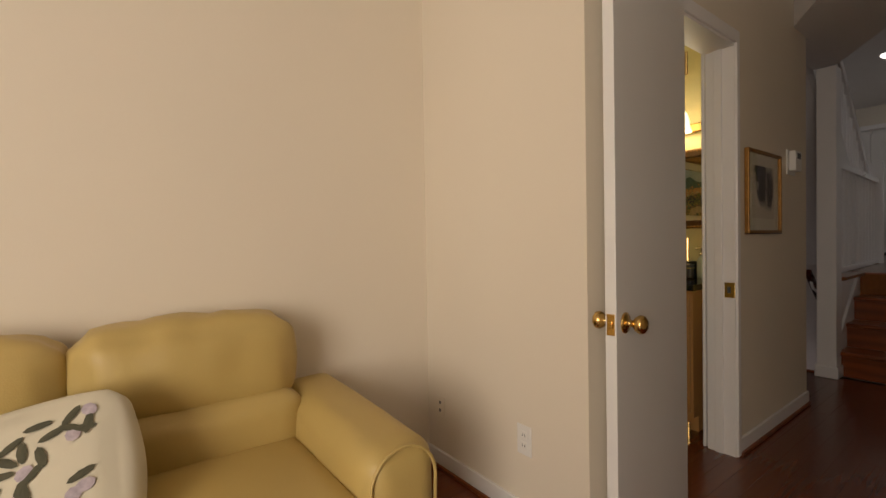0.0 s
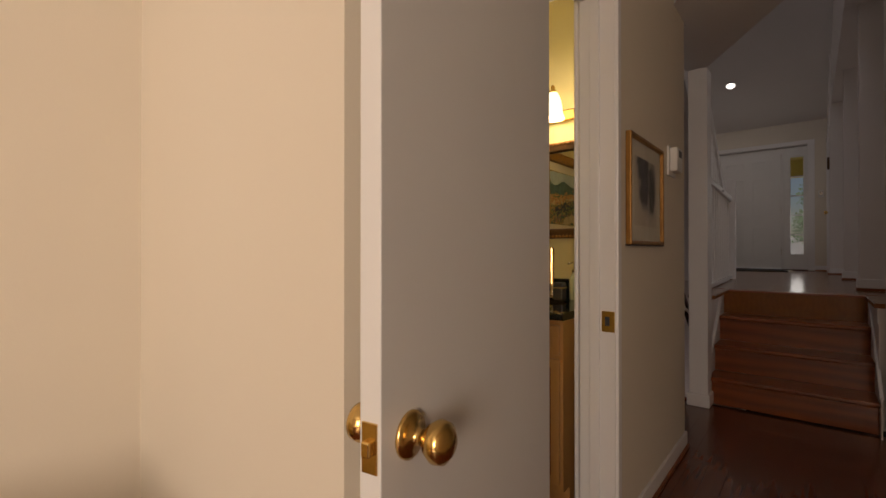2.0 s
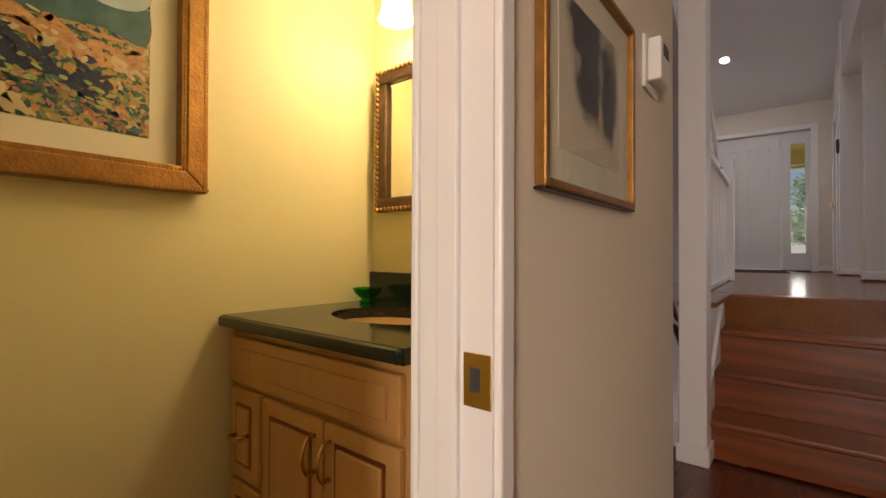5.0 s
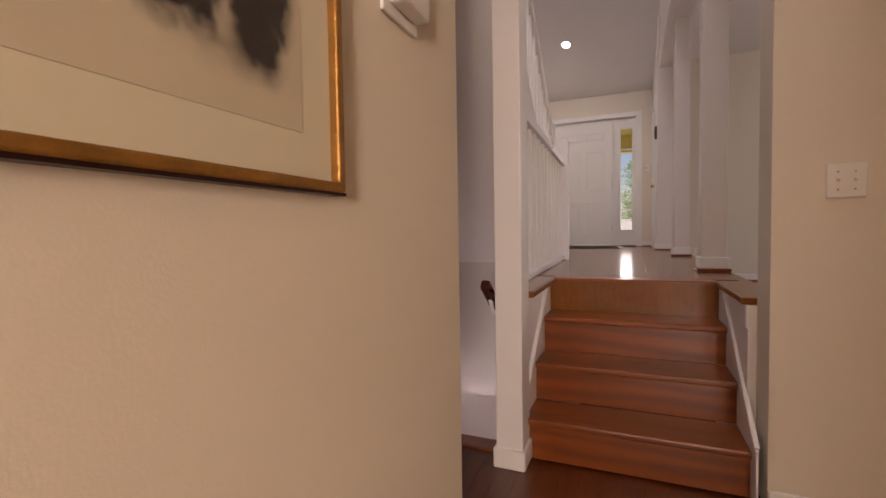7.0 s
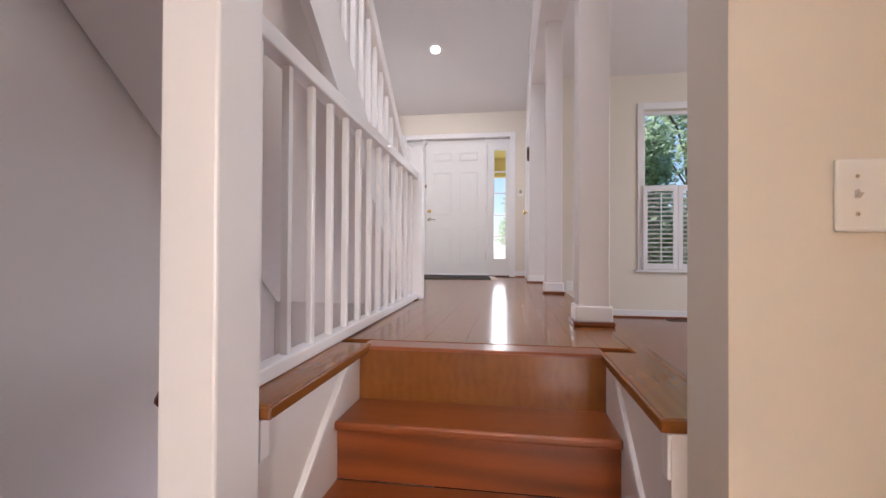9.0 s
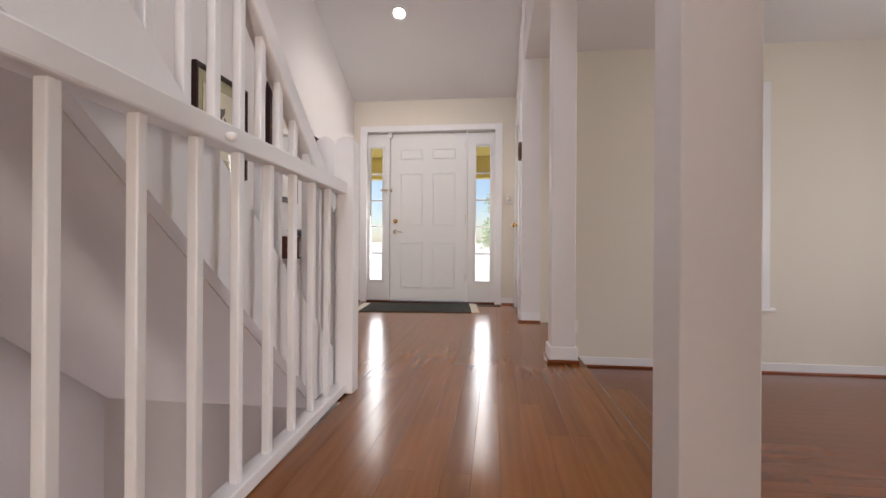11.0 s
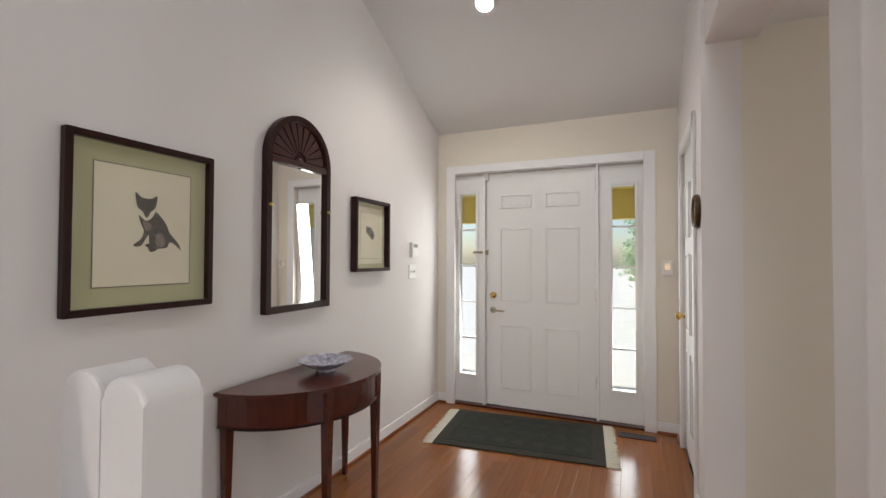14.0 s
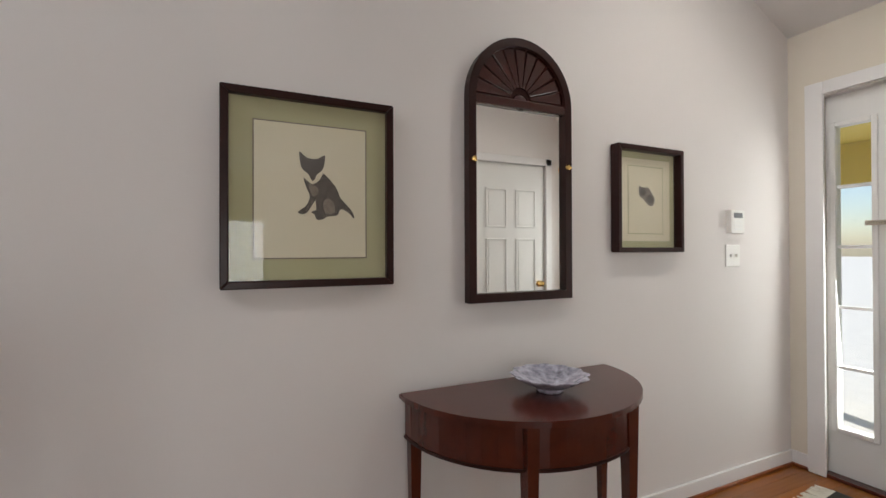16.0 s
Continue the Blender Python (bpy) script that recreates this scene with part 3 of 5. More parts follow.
# ---- front door unit ----
def panel_door(name, label, cx, y, z, w, h, depth, mat, face=-1, panels=None):
    """A six-panel leaf in the xz plane with its front towards face*y."""
    d = tagged(new(name), label, "door")
    part("leaf", bx((cx - w / 2, y, z), (cx + w / 2, y - face * depth, z + h), 0.002), mat, d)
    for cxx in (-1, 1):
        for z0, z1 in panels or ((0.10, 0.36), (0.43, 0.49), (0.55, 0.80), (0.87, 0.945)):
            pw, px = w * 0.30, cx + cxx * w * 0.215
            a, b = z + h * z0, z + h * z1
            bm = bmesh.new()
            for u0, u1, v0, v1 in ((px - pw / 2, px + pw / 2, a, a + 0.014), (px - pw / 2, px + pw / 2, b - 0.014, b), (px - pw / 2, px - pw / 2 + 0.014, a, b), (px + pw / 2 - 0.014, px + pw / 2, a, b)):
                add_box(bm, (u0, y + face * 0.011, v0), (u1, y + 0.001 * face, v1), 0.004)
            part("panel_moulding", bm, mat, d)
            part("panel", prism([(px - pw / 2 + 0.03, a + 0.03), (px + pw / 2 - 0.03, a + 0.03), (px + pw / 2 - 0.03, b - 0.03), (px - pw / 2 + 0.03, b - 0.03)], 'y', y + face * 0.005, y + 0.001), mat, d)
    return d


SIX = ((0.10, 0.345), (0.405, 0.66), (0.71, 0.885))
FD = 5.70
fd = panel_door("front_door", "closed white six-panel front door with brass hardware", -0.318, FD, UP + 0.025, 0.925, 2.035, 0.045, DOORW,
                panels=((0.075, 0.345), (0.445, 0.76), (0.845, 0.905)))


def knob(name, x, y, z, mat, parent, r=0.027):
    m = pose(x, y, z, 90)
    return part(name, lathe([(0.031, 0), (0.031, 0.005), (0.014, 0.010), (0.012, 0.026), (r, 0.038), (r * 1.05, 0.05), (r * 0.75, 0.062), (0.003, 0.066)], m), mat, parent, smooth=True)


part("deadbolt", lathe([(0.028, 0), (0.028, 0.012), (0.020, 0.018), (0.004, 0.02)], pose(-0.715, FD, 1.745, 90)), BRASS, fd, "round brass deadbolt", True)
part("lever_rose", lathe([(0.028, 0), (0.028, 0.010), (0.012, 0.018), (0.010, 0.045)], pose(-0.715, FD, 1.615, 90)), NICKEL, fd, "", True)
part("lever", tube([(-0.715, FD - 0.045, 1.615), (-0.68, FD - 0.05, 1.617), (-0.61, FD - 0.045, 1.612)], 0.009), NICKEL, fd, "", True)
for hz in (1.02, 1.72, 2.62):
    part("hinge", bx((0.142, FD - 0.010, hz), (0.158, FD + 0.002, hz + 0.10), 0.002), NICKEL, fd)
sw = tagged(new("door_swing_bar"), "metal swing bar door guard", "door guard")
part("plate", bx((-0.80, FD - 0.02, 2.10), (-0.76, FD - 0.002, 2.145), 0.003), NICKEL, sw)
part("bar", bx((-0.90, FD - 0.035, 2.11), (-0.77, FD - 0.022, 2.135), 0.004), NICKEL, sw)
ct = tagged(new("door_contact"), "small white alarm contact on the door frame", "sensor")
part("case", bx((-0.80, FD - 0.03, 2.76), (-0.755, FD - 0.002, 2.83), 0.004), PLASTIC, ct)
for side, gx0, gx1, ox0, ox1 in ((0, -1.03, -0.88, -1.078, -0.805), (1, 0.268, 0.435, 0.170, 0.498)):
    s = tagged(new("window_%d" % (side + 1)), "white sidelight beside the front door with five stacked panes", kind="structure")
    fr = bmesh.new()
    z0, z1, b0, b1 = UP + 0.02, 2.82, 1.03, 2.65
    add_box(fr, (ox0, FD, z0), (gx0, FD + 0.045, z1))
    add_box(fr, (gx1, FD, z0), (ox1, FD + 0.045, z1))
    add_box(fr, (gx0, FD, z0), (gx1, FD + 0.045, b0))
    add_box(fr, (gx0, FD, b1), (gx1, FD + 0.045, z1))
    part("window_frame", fr, DOORW, s)
    bead = bmesh.new()
    for a, b in (((gx0 - 0.025, b0 - 0.025), (gx0, b1 + 0.025)), ((gx1, b0 - 0.025), (gx1 + 0.025, b1 + 0.025)), ((gx0, b0 - 0.025), (gx1, b0)), ((gx0, b1), (gx1, b1 + 0.025))):
        add_box(bead, (a[0], FD - 0.012, a[1]), (b[0], FD - 0.0005, b[1]), 0.004)
    part("bead", bead, DOORW, s)
    for k in range(1, 5):
        zz = b0 + (b1 - b0) * k / 5
        part("muntin", bx((gx0, FD + 0.004, zz - 0.009), (gx1, FD + 0.034, zz + 0.009), 0.003), DOORW, s)
    for k in range(5):
        za, zb = b0 + (b1 - b0) * k / 5 + 0.009, b0 + (b1 - b0) * (k + 1) / 5 - 0.009
        g = part("pane", bx((gx0, FD + 0.018, za), (gx1, FD + 0.022, zb)), CLEAR, s)
        g.visible_shadow = False
dc = bmesh.new()
add_box(dc, (-1.145, DW - 0.02, UP), (-1.06, DW, 2.90), 0.004)
add_box(dc, (0.495, DW - 0.02, UP), (0.58, DW, 2.90), 0.004)
add_box(dc, (-1.06, DW - 0.02, 2.83), (0.495, DW, 2.90), 0.004)
structure("trim_front_door", dc, WHITE, "white casing round the front door")
jm = bmesh.new()
add_box(jm, (-0.803, DW + 0.005, UP + 0.02), (-0.784, FD + 0.06, 2.825))
add_box(jm, (0.148, DW + 0.005, UP + 0.02), (0.168, FD + 0.06, 2.825))
add_box(jm, (-1.08, DW + 0.002, 2.823), (0.50, FD + 0.06, 2.842))
structure("trim_mullions", jm, WHITE)
structure("trim_threshold", bx((-1.08, DW - 0.01, UP), (0.50, DW + 0.16, UP + 0.018), 0.004), MAHOG, "dark wooden threshold")

# closet door on the side wall
cd = panel_door("closet_door", "closed white six-panel closet door with a brass knob", 0, 0, UP + 0.01, 0.74, 2.02, 0.035, DOORW, panels=SIX)
knob("knob", -0.31, -0.002, UP + 0.92, BRASS, cd)
cd.matrix_world = Matrix.Translation((RX + 0.02, 5.04, 0)) @ pose(0, 0, 0, 0, 0, -90)
cc = bmesh.new()
add_box(cc, (RX - 0.016, 4.60, UP), (RX, 4.665, UP + 2.10), 0.004)
add_box(cc, (RX - 0.016, 5.415, UP), (RX, 5.48, UP + 2.10), 0.004)
add_box(cc, (RX - 0.016, 4.60, UP + 2.035), (RX, 5.48, UP + 2.10), 0.004)
structure("trim_closet", cc, WHITE)

# ---- dining window with half shutters ----
wd = tagged(new("window_3"), "white double-hung dining window with trees outside", kind="structure")
wf = bmesh.new()
for a, b in (((2.02, 0.95), (2.055, 2.76)), ((2.705, 0.95), (2.74, 2.76)), ((2.055, 2.72), (2.705, 2.76)), ((2.055, 0.95), (2.705, 0.99)), ((2.055, 1.86), (2.705, 1.90))):
    add_box(wf, (a[0], WIN + 0.06, a[1]), (b[0], WIN + 0.11, b[1]), 0.003)
part("window_frame", wf, WHITE, wd)
for a, b in ((0.99, 1.86), (1.90, 2.72)):
    g = part("pane", bx((2.055, WIN + 0.083, a), (2.705, WIN + 0.087, b)), CLEAR, wd)
    g.visible_shadow = False
wc = bmesh.new()
add_box(wc, (1.955, WIN - 0.02, 0.93), (2.02, WIN, 2.84), 0.004)
add_box(wc, (2.74, WIN - 0.02, 0.93), (2.805, WIN, 2.84), 0.004)
add_box(wc, (2.02, WIN - 0.02, 2.76), (2.74, WIN, 2.84), 0.004)
part("casing", wc, WHITE, wd)
part("window_sill", bx((1.92, WIN - 0.05, 0.90), (2.84, WIN, 0.93), 0.006), WHITE, wd)
for k, (x0, x1) in enumerate(((2.005, 2.378), (2.382, 2.755))):
    sh = tagged(new("shutter"), "white half-height plantation shutter with open louvers", "shutter", "window shutters")
    f = bmesh.new()
    y0, y1 = WIN - 0.045, WIN - 0.022
    for a, b in (((x0, 0.935), (x0 + 0.05, 1.885)), ((x1 - 0.05, 0.935), (x1, 1.885)), ((x0 + 0.05, 0.935), (x1 - 0.05, 1.00)), ((x0 + 0.05, 1.82), (x1 - 0.05, 1.885))):
        add_box(f, (a[0], y0, a[1]), (b[0], y1, b[1]), 0.003)
    part("frame", f, WHITE, sh)
    for j in range(16):
        zc = 1.03 + j * 0.0505
        t = radians(12)
        part("louver", prism([(y0 + 0.0115 + 0.024 * math.cos(t) * s + 0.004 * math.sin(t) * u, zc - 0.024 * math.sin(t) * s + 0.004 * math.cos(t) * u) for s, u in ((-1, -1), (1, -1), (1, 1), (-1, 1))], 'x', x0 + 0.05, x1 - 0.05), WHITE, sh)
    part("tilt_rod", bx(((x0 + x1) / 2 - 0.006, y0 - 0.024, 1.02), ((x0 + x1) / 2 + 0.006, y0 - 0.014, 1.80), 0.002), WHITE, sh)

# ---- powder room door, standing open against the hall wall ----
pd = tagged(new("powder_room_door"), "open white flush door with brass knobs, swung against the hall wall", "door")
LW = 0.662
part("leaf", bx((0, -0.035, 0.012), (LW, 0, 2.03), 0.002), DOORW, pd)
for s in (0, 1):
    m = pose(LW - 0.062, 0.0 if s else -0.035, 0.832, -90 if s else 90)
    part("knob", lathe([(0.033, 0), (0.033, 0.004), (0.027, 0.008), (0.012, 0.012), (0.011, 0.026), (0.022, 0.034), (0.029, 0.046), (0.027, 0.058), (0.016, 0.066), (0.002, 0.068)], m), BRASS, pd, "round brass knob", True)
part("latch_plate", bx((LW - 0.0005, -0.030, 0.800), (LW + 0.0025, -0.005, 0.865), 0.001), BRASS, pd)
part("latch", bx((LW, -0.024, 0.823), (LW + 0.011, -0.011, 0.843), 0.002), BRASS, pd)
for hz in (0.25, 1.0, 1.75):
    part("hinge", lathe([(0.006, 0), (0.006, 0.09)], pose(-0.004, 0.004, hz), n=12), BRASS, pd)
pd.matrix_world = pose(0.038, -2.69, 0, 0, 0, -90 + 8.2)
jb = bmesh.new()
add_box(jb, (-0.125, -2.70, 0), (0.005, -2.682, 2.04))
add_box(jb, (-0.125, -2.110, 0), (0.005, -2.092, 2.04))
add_box(jb, (-0.125, -2.682, 2.022), (0.005, -2.110, 2.04))
add_box(jb, (-0.085, -2.122, 0), (-0.048, -2.110, 2.022), 0.003)
structure("trim_powder_jamb", jb, WHITE, "white door jamb with stop")
cs = bmesh.new()
for x0, x1 in ((0.0, 0.016), (-0.151, -0.135)):
    add_box(cs, (x0, -2.105, 0), (x1, -2.068, 2.095), 0.005)
    add_box(cs, (x0, -2.755, 0), (x1, -2.695, 2.095), 0.005)
    add_box(cs, (x0, -2.695, 2.035), (x1, -2.097, 2.095), 0.005)
structure("trim_powder_casing", cs, WHITE, "white casing round the powder room doorway")
sp = tagged(new("strike_plate"), "brass strike plate on the door jamb", "strike plate")
part("plate", bx((-0.042, -2.1125, 0.790), (0.004, -2.1095, 0.865), 0.001), BRASS, sp)
# solid dark patch, coloured like the shade inside the latch hole
part("hole_shade", bx((-0.030, -2.1135, 0.812), (-0.014, -2.1124, 0.845)), DARKP, sp)


# ---- framed pictures ----
def framed(name, label, x, y0, y1, z0, z1, fw, depth, fmat, mats, m=None, inner=None):
    """A picture on a wall that faces +x. mats: (material, inset) sheets from the outside in."""
    p = tagged(new(name), label, "picture")
    f = bmesh.new()
    for pts in (((y0, z0), (y1, z0), (y1 - fw, z0 + fw), (y0 + fw, z0 + fw)), ((y0, z1), (y1, z1), (y1 - fw, z1 - fw), (y0 + fw, z1 - fw)),
                ((y0, z0), (y0, z1), (y0 + fw, z1 - fw), (y0 + fw, z0 + fw)), ((y1, z0), (y1, z1), (y1 - fw, z1 - fw), (y1 - fw, z0 + fw))):
        prism(pts, 'x', 0.002, depth, f)
    bmesh.ops.bevel(f, geom=list(f.edges), offset=min(0.004, fw / 4), segments=2, affect='EDGES', profile=0.5)
    part("frame", f, fmat, p)
    if inner:
        f = bmesh.new()
        w = fw
        for a, b in (((y0 + w, z0 + w), (y1 - w, z0 + w + 0.012)), ((y0 + w, z1 - w - 0.012), (y1 - w, z1 - w)), ((y0 + w, z0 + w), (y0 + w + 0.012, z1 - w)), ((y1 - w - 0.012, z0 + w), (y1 - w, z1 - w))):
            add_box(f, (0.006, *a), (depth - 0.006, *b), 0.002)
        part("inner_moulding", f, inner, p)
    for k, (mt, ins) in enumerate(mats):
        part("mat_board" if k < len(mats) - 1 else "sheet", bx((0.004, y0 + ins, z0 + ins), (0.008 + 0.0012 * k, y1 - ins, z1 - ins)), mt, p)
    p.matrix_world = Matrix.Translation((x, 0, 0))
    return p


def blob(parent, name, x, pts, mat, label=""):
    """A flat printed shape with a smooth outline round the given corners."""
    n = len(pts)
    out = []
    for i in range(n):
        p0, p1, p2, p3 = (Vector(pts[(i + k - 1) % n]) for k in range(4))
        for s in range(4):
            t = s / 4
            out.append(0.5 * ((2 * p1) + (p2 - p0) * t + (2 * p0 - 5 * p1 + 4 * p2 - p3) * t * t + (3 * p1 - p0 - 3 * p2 + p3) * t ** 3))
    return part(name, prism([tuple(v) for v in out], 'x', x - 0.0004, x), mat, parent, label)


def picture_glass(p, y0, y1, z0, z1, x):
    g = part("glass", bx((x, y0, z0), (x + 0.002, y1, z1)), PICGLASS, p)
    g.visible_shadow = False


CHARCOAL = smudged("charcoal_drawing", (0.62, 0.54, 0.40), (0.030, 0.024, 0.022),
                   ((-1.79, 1.425, 0.09, 0.08, 0.95), (-1.755, 1.40, 0.115, 0.115, 0.6), (-1.775, 1.315, 0.065, 0.06, 0.95), (-1.70, 1.33, 0.11, 0.10, 0.5),
                    (-1.645, 1.36, 0.05, 0.13, 0.85), (-1.66, 1.27, 0.06, 0.05, 0.3), (-1.69, 1.375, 0.03, 0.04, -0.5), (-1.80, 1.365, 0.03, 0.02, -0.4), (-1.705, 1.30, 0.02, 0.04, -0.3)))
hp = framed("hall_picture", "framed charcoal print in a thin gilt and dark wood frame", 0.001, -1.988, -1.503, 1.108, 1.542, 0.016, 0.024, GILT, ((PAPER, 0.012), (CHARCOAL, 0.078)))
part("frame_edge", bx((0.002, -1.990, 1.104), (0.022, -1.501, 1.109), 0.001), DARKW, hp)
picture_glass(hp, -1.975, -1.516, 1.122, 1.528, 0.014)

PA = framed("print_large", "framed sepia print with sage green mat in a dark frame", WX + 0.001, 2.715, 3.252, 1.872, 2.487, 0.024, 0.034, DARKW, ((MATGREEN, 0.018), (PAPER, 0.095), (PAPER, 0.098)))
part("inner_line", bx((0.0088, 2.805, 1.962), (0.0095, 3.162, 2.397)), INKMID, PA)
part("paper", bx((0.0092, 2.809, 1.966), (0.0105, 3.158, 2.393)), PAPER, PA)
blob(PA, "print", 0.0112, [(2.957, 2.225), (2.965, 2.19), (2.975, 2.165), (2.965, 2.135), (2.945, 2.118), (2.942, 2.108), (2.965, 2.110), (2.985, 2.14), (2.993, 2.15), (2.995, 2.12), (2.990, 2.105), (3.0, 2.09), (3.02, 2.092), (3.03, 2.10), (3.062, 2.105), (3.075, 2.125), (3.10, 2.115), (3.119, 2.095), (3.112, 2.12), (3.085, 2.15), (3.072, 2.165), (3.06, 2.195), (3.035, 2.225), (3.015, 2.24), (2.985, 2.225)], FUR, "soft grey-brown printed shape")
blob(PA, "print", 0.0116, [(3.02, 2.15), (3.035, 2.16), (3.052, 2.145), (3.056, 2.12), (3.045, 2.108), (3.028, 2.11), (3.018, 2.125)], FURPALE)
blob(PA, "print", 0.0116, [(2.972, 2.205), (2.99, 2.198), (3.002, 2.19), (2.998, 2.17), (2.985, 2.165), (2.976, 2.18)], FURPALE)
for py, pz in ((2.951, 2.112), (3.006, 2.094), (2.993, 2.112)):
    blob(PA, "print", 0.0117, [(py - 0.013, pz), (py, pz + 0.007), (py + 0.012, pz + 0.002), (py, pz - 0.006)], INK)
blob(PA, "print", 0.0118, [(2.948, 2.252), (2.952, 2.232), (2.966, 2.214), (2.984, 2.204), (3.002, 2.214), (3.014, 2.234), (3.016, 2.252), (2.984, 2.246)], PAPER, "pale muzzle")
blob(PA, "print", 0.0121, [(2.943, 2.305), (2.954, 2.297), (2.966, 2.288), (2.985, 2.285), (3.003, 2.288), (3.013, 2.295), (3.023, 2.298), (3.021, 2.272), (3.014, 2.25), (2.998, 2.236), (2.990, 2.219), (2.979, 2.219), (2.970, 2.236), (2.952, 2.250), (2.945, 2.275)], FUR)
blob(PA, "print", 0.0124, [(2.968, 2.262), (2.975, 2.266), (2.980, 2.258), (2.973, 2.255)], INK)
blob(PA, "print", 0.0124, [(2.990, 2.258), (2.996, 2.265), (3.002, 2.260), (2.997, 2.254)], INK)
blob(PA, "print", 0.0124, [(2.979, 2.223), (2.984, 2.226), (2.990, 2.222), (2.984, 2.214)], INK)
picture_glass(PA, 2.735, 3.232, 1.892, 2.467, 0.018)
PB = framed("print_small", "small framed print with pale mat in a dark frame", WX + 0.001, 4.277, 4.70, 1.978, 2.462, 0.022, 0.05, DARKW, ((MATGREEN, 0.018), (PAPER, 0.052)))
part("inner_line", bx((0.0088, 4.375, 2.062), (0.0096, 4.602, 2.378)), MATGREEN, PB)
part("paper", bx((0.0092, 4.379, 2.066), (0.0105, 4.598, 2.374)), PAPER, PB)
blob(PB, "print", 0.0115, [(4.445, 2.285), (4.47, 2.275), (4.50, 2.28), (4.53, 2.25), (4.545, 2.225), (4.53, 2.195), (4.50, 2.20), (4.47, 2.225), (4.445, 2.24)], FURPALE)
for py, pz in ((4.47, 2.258), (4.515, 2.225)):
    blob(PB, "print", 0.0118, [(py - 0.022, pz), (py - 0.010, pz + 0.020), (py + 0.012, pz + 0.016), (py + 0.020, pz - 0.006), (py, pz - 0.018)], FUR)
picture_glass(PB, 4.297, 4.68, 1.998, 2.442, 0.03)


# ---- arched hall mirror ----
def arch(y0, y1, z0, zs, n=20):
    c, r = (y0 + y1) / 2, (y1 - y0) / 2
    return [(y0, z0), (y1, z0)] + [(c + r * math.cos(math.pi * k / n), zs + r * 1.02 * math.sin(math.pi * k / n)) for k in range(n + 1)]


am = tagged(new("arched_mirror"), "tall arched wall mirror in a carved mahogany frame", "mirror")
MY0, MY1, MZ0, MZS = 3.542, 4.026, 1.790, 2.575
fr = bmesh.new()
outer, innr = arch(MY0, MY1, MZ0, MZS), arch(MY0 + 0.032, MY1 - 0.032, MZ0 + 0.034, MZS)
n = len(outer)
for i in range(n):
    j = (i + 1) % n
    prism([outer[i], outer[j], innr[j], innr[i]], 'x', WX + 0.002, WX + 0.040, fr)
bmesh.ops.remove_doubles(fr, verts=fr.verts, dist=0.0005)
part("frame", fr, DARKW, am)
part("back", prism(arch(MY0 + 0.02, MY1 - 0.02, MZ0 + 0.02, MZS), 'x', WX + 0.003, WX + 0.014), DARKW, am)
part("mirror_glass", bx((WX + 0.015, MY0 + 0.03, MZ0 + 0.032), (WX + 0.019, MY1 - 0.03, 2.56)), MIRROR, am)
part("cross_rail", bx((WX + 0.012, MY0 + 0.028, 2.545), (WX + 0.038, MY1 - 0.028, 2.582), 0.006), CARVED, am)
yc = (MY0 + MY1) / 2
for k in range(11):
    a0, a1 = math.pi * (k + 0.06) / 11, math.pi * (k + 0.94) / 11
    r0, r1 = 0.045, 0.205
    pts = [(yc + r0 * math.cos(a0), 2.588 + r0 * math.sin(a0)), (yc + r1 * math.cos(a0), 2.588 + r1 * math.sin(a0)),
           (yc + (r1 + 0.012) * math.cos((a0 + a1) / 2), 2.588 + (r1 + 0.012) * math.sin((a0 + a1) / 2)),
           (yc + r1 * math.cos(a1), 2.588 + r1 * math.sin(a1)), (yc + r0 * math.cos(a1), 2.588 + r0 * math.sin(a1))]
    part("carved_petal", prism(pts, 'x', WX + 0.014, WX + 0.026, bevel=0.004), CARVED, am)
part("carved_boss", lathe([(0.036, 0), (0.032, 0.012), (0.018, 0.020), (0.002, 0.022)], Matrix.Translation((WX + 0.014, yc, 2.575)) @ pose(0, 0, 0, 0, 90, 0)), CARVED, am, "", True)
for yy in (MY0 + 0.02, MY1 - 0.02):
    part("rosette", lathe([(0.012, 0), (0.010, 0.008), (0.002, 0.011)], Matrix.Translation((WX + 0.040, yy, 2.33)) @ pose(0, 0, 0, 0, 90, 0), n=14), BRASS, am)

# ---- demilune table and bowl ----
tb = tagged(new("demilune_table"), "dark red mahogany half-round hall table on tapered legs", "table")
TY, TX, TR, TD, TZ = 3.745, WX + 0.02, 0.472, 0.46, UP + 0.732


def half(r, d, n=28):
    return [(TX + d * math.sin(math.pi * k / n), TY - r * math.cos(math.pi * k / n)) for k in range(n + 1)]


top = prism(half(TR, TD), 'z', TZ - 0.02, TZ)
bmesh.ops.bevel(top, geom=[e for e in top.edges if abs(e.verts[0].co.z - e.verts[1].co.z) < 1e-5], offset=0.004, segments=2, affect='EDGES')
part("tabletop", top, MAHOG, tb)
part("apron", prism(half(TR - 0.022, TD - 0.022), 'z', TZ - 0.155, TZ - 0.021), MAHOG, tb)
part("apron_bead", prism(half(TR - 0.018, TD - 0.018), 'z', TZ - 0.158, TZ - 0.148), DARKW, tb)
for lx, ly in ((TX + 0.03, TY - TR + 0.045), (TX + 0.03, TY + TR - 0.045), (TX + 0.385, TY - 0.20), (TX + 0.385, TY + 0.20)):
    lg = bmesh.new()
    r = bmesh.ops.create_cube(lg, size=1, matrix=pose(lx, ly, UP + (TZ - UP - 0.02) / 2) @ Matrix.Diagonal((0.044, 0.044, TZ - UP - 0.02, 1)))
    for v in r["verts"]:
        if v.co.z < UP + 0.2:
            v.co.x, v.co.y = lx + (v.co.x - lx) * 0.5, ly + (v.co.y - ly) * 0.5
    part("leg", lg, MAHOG, tb)
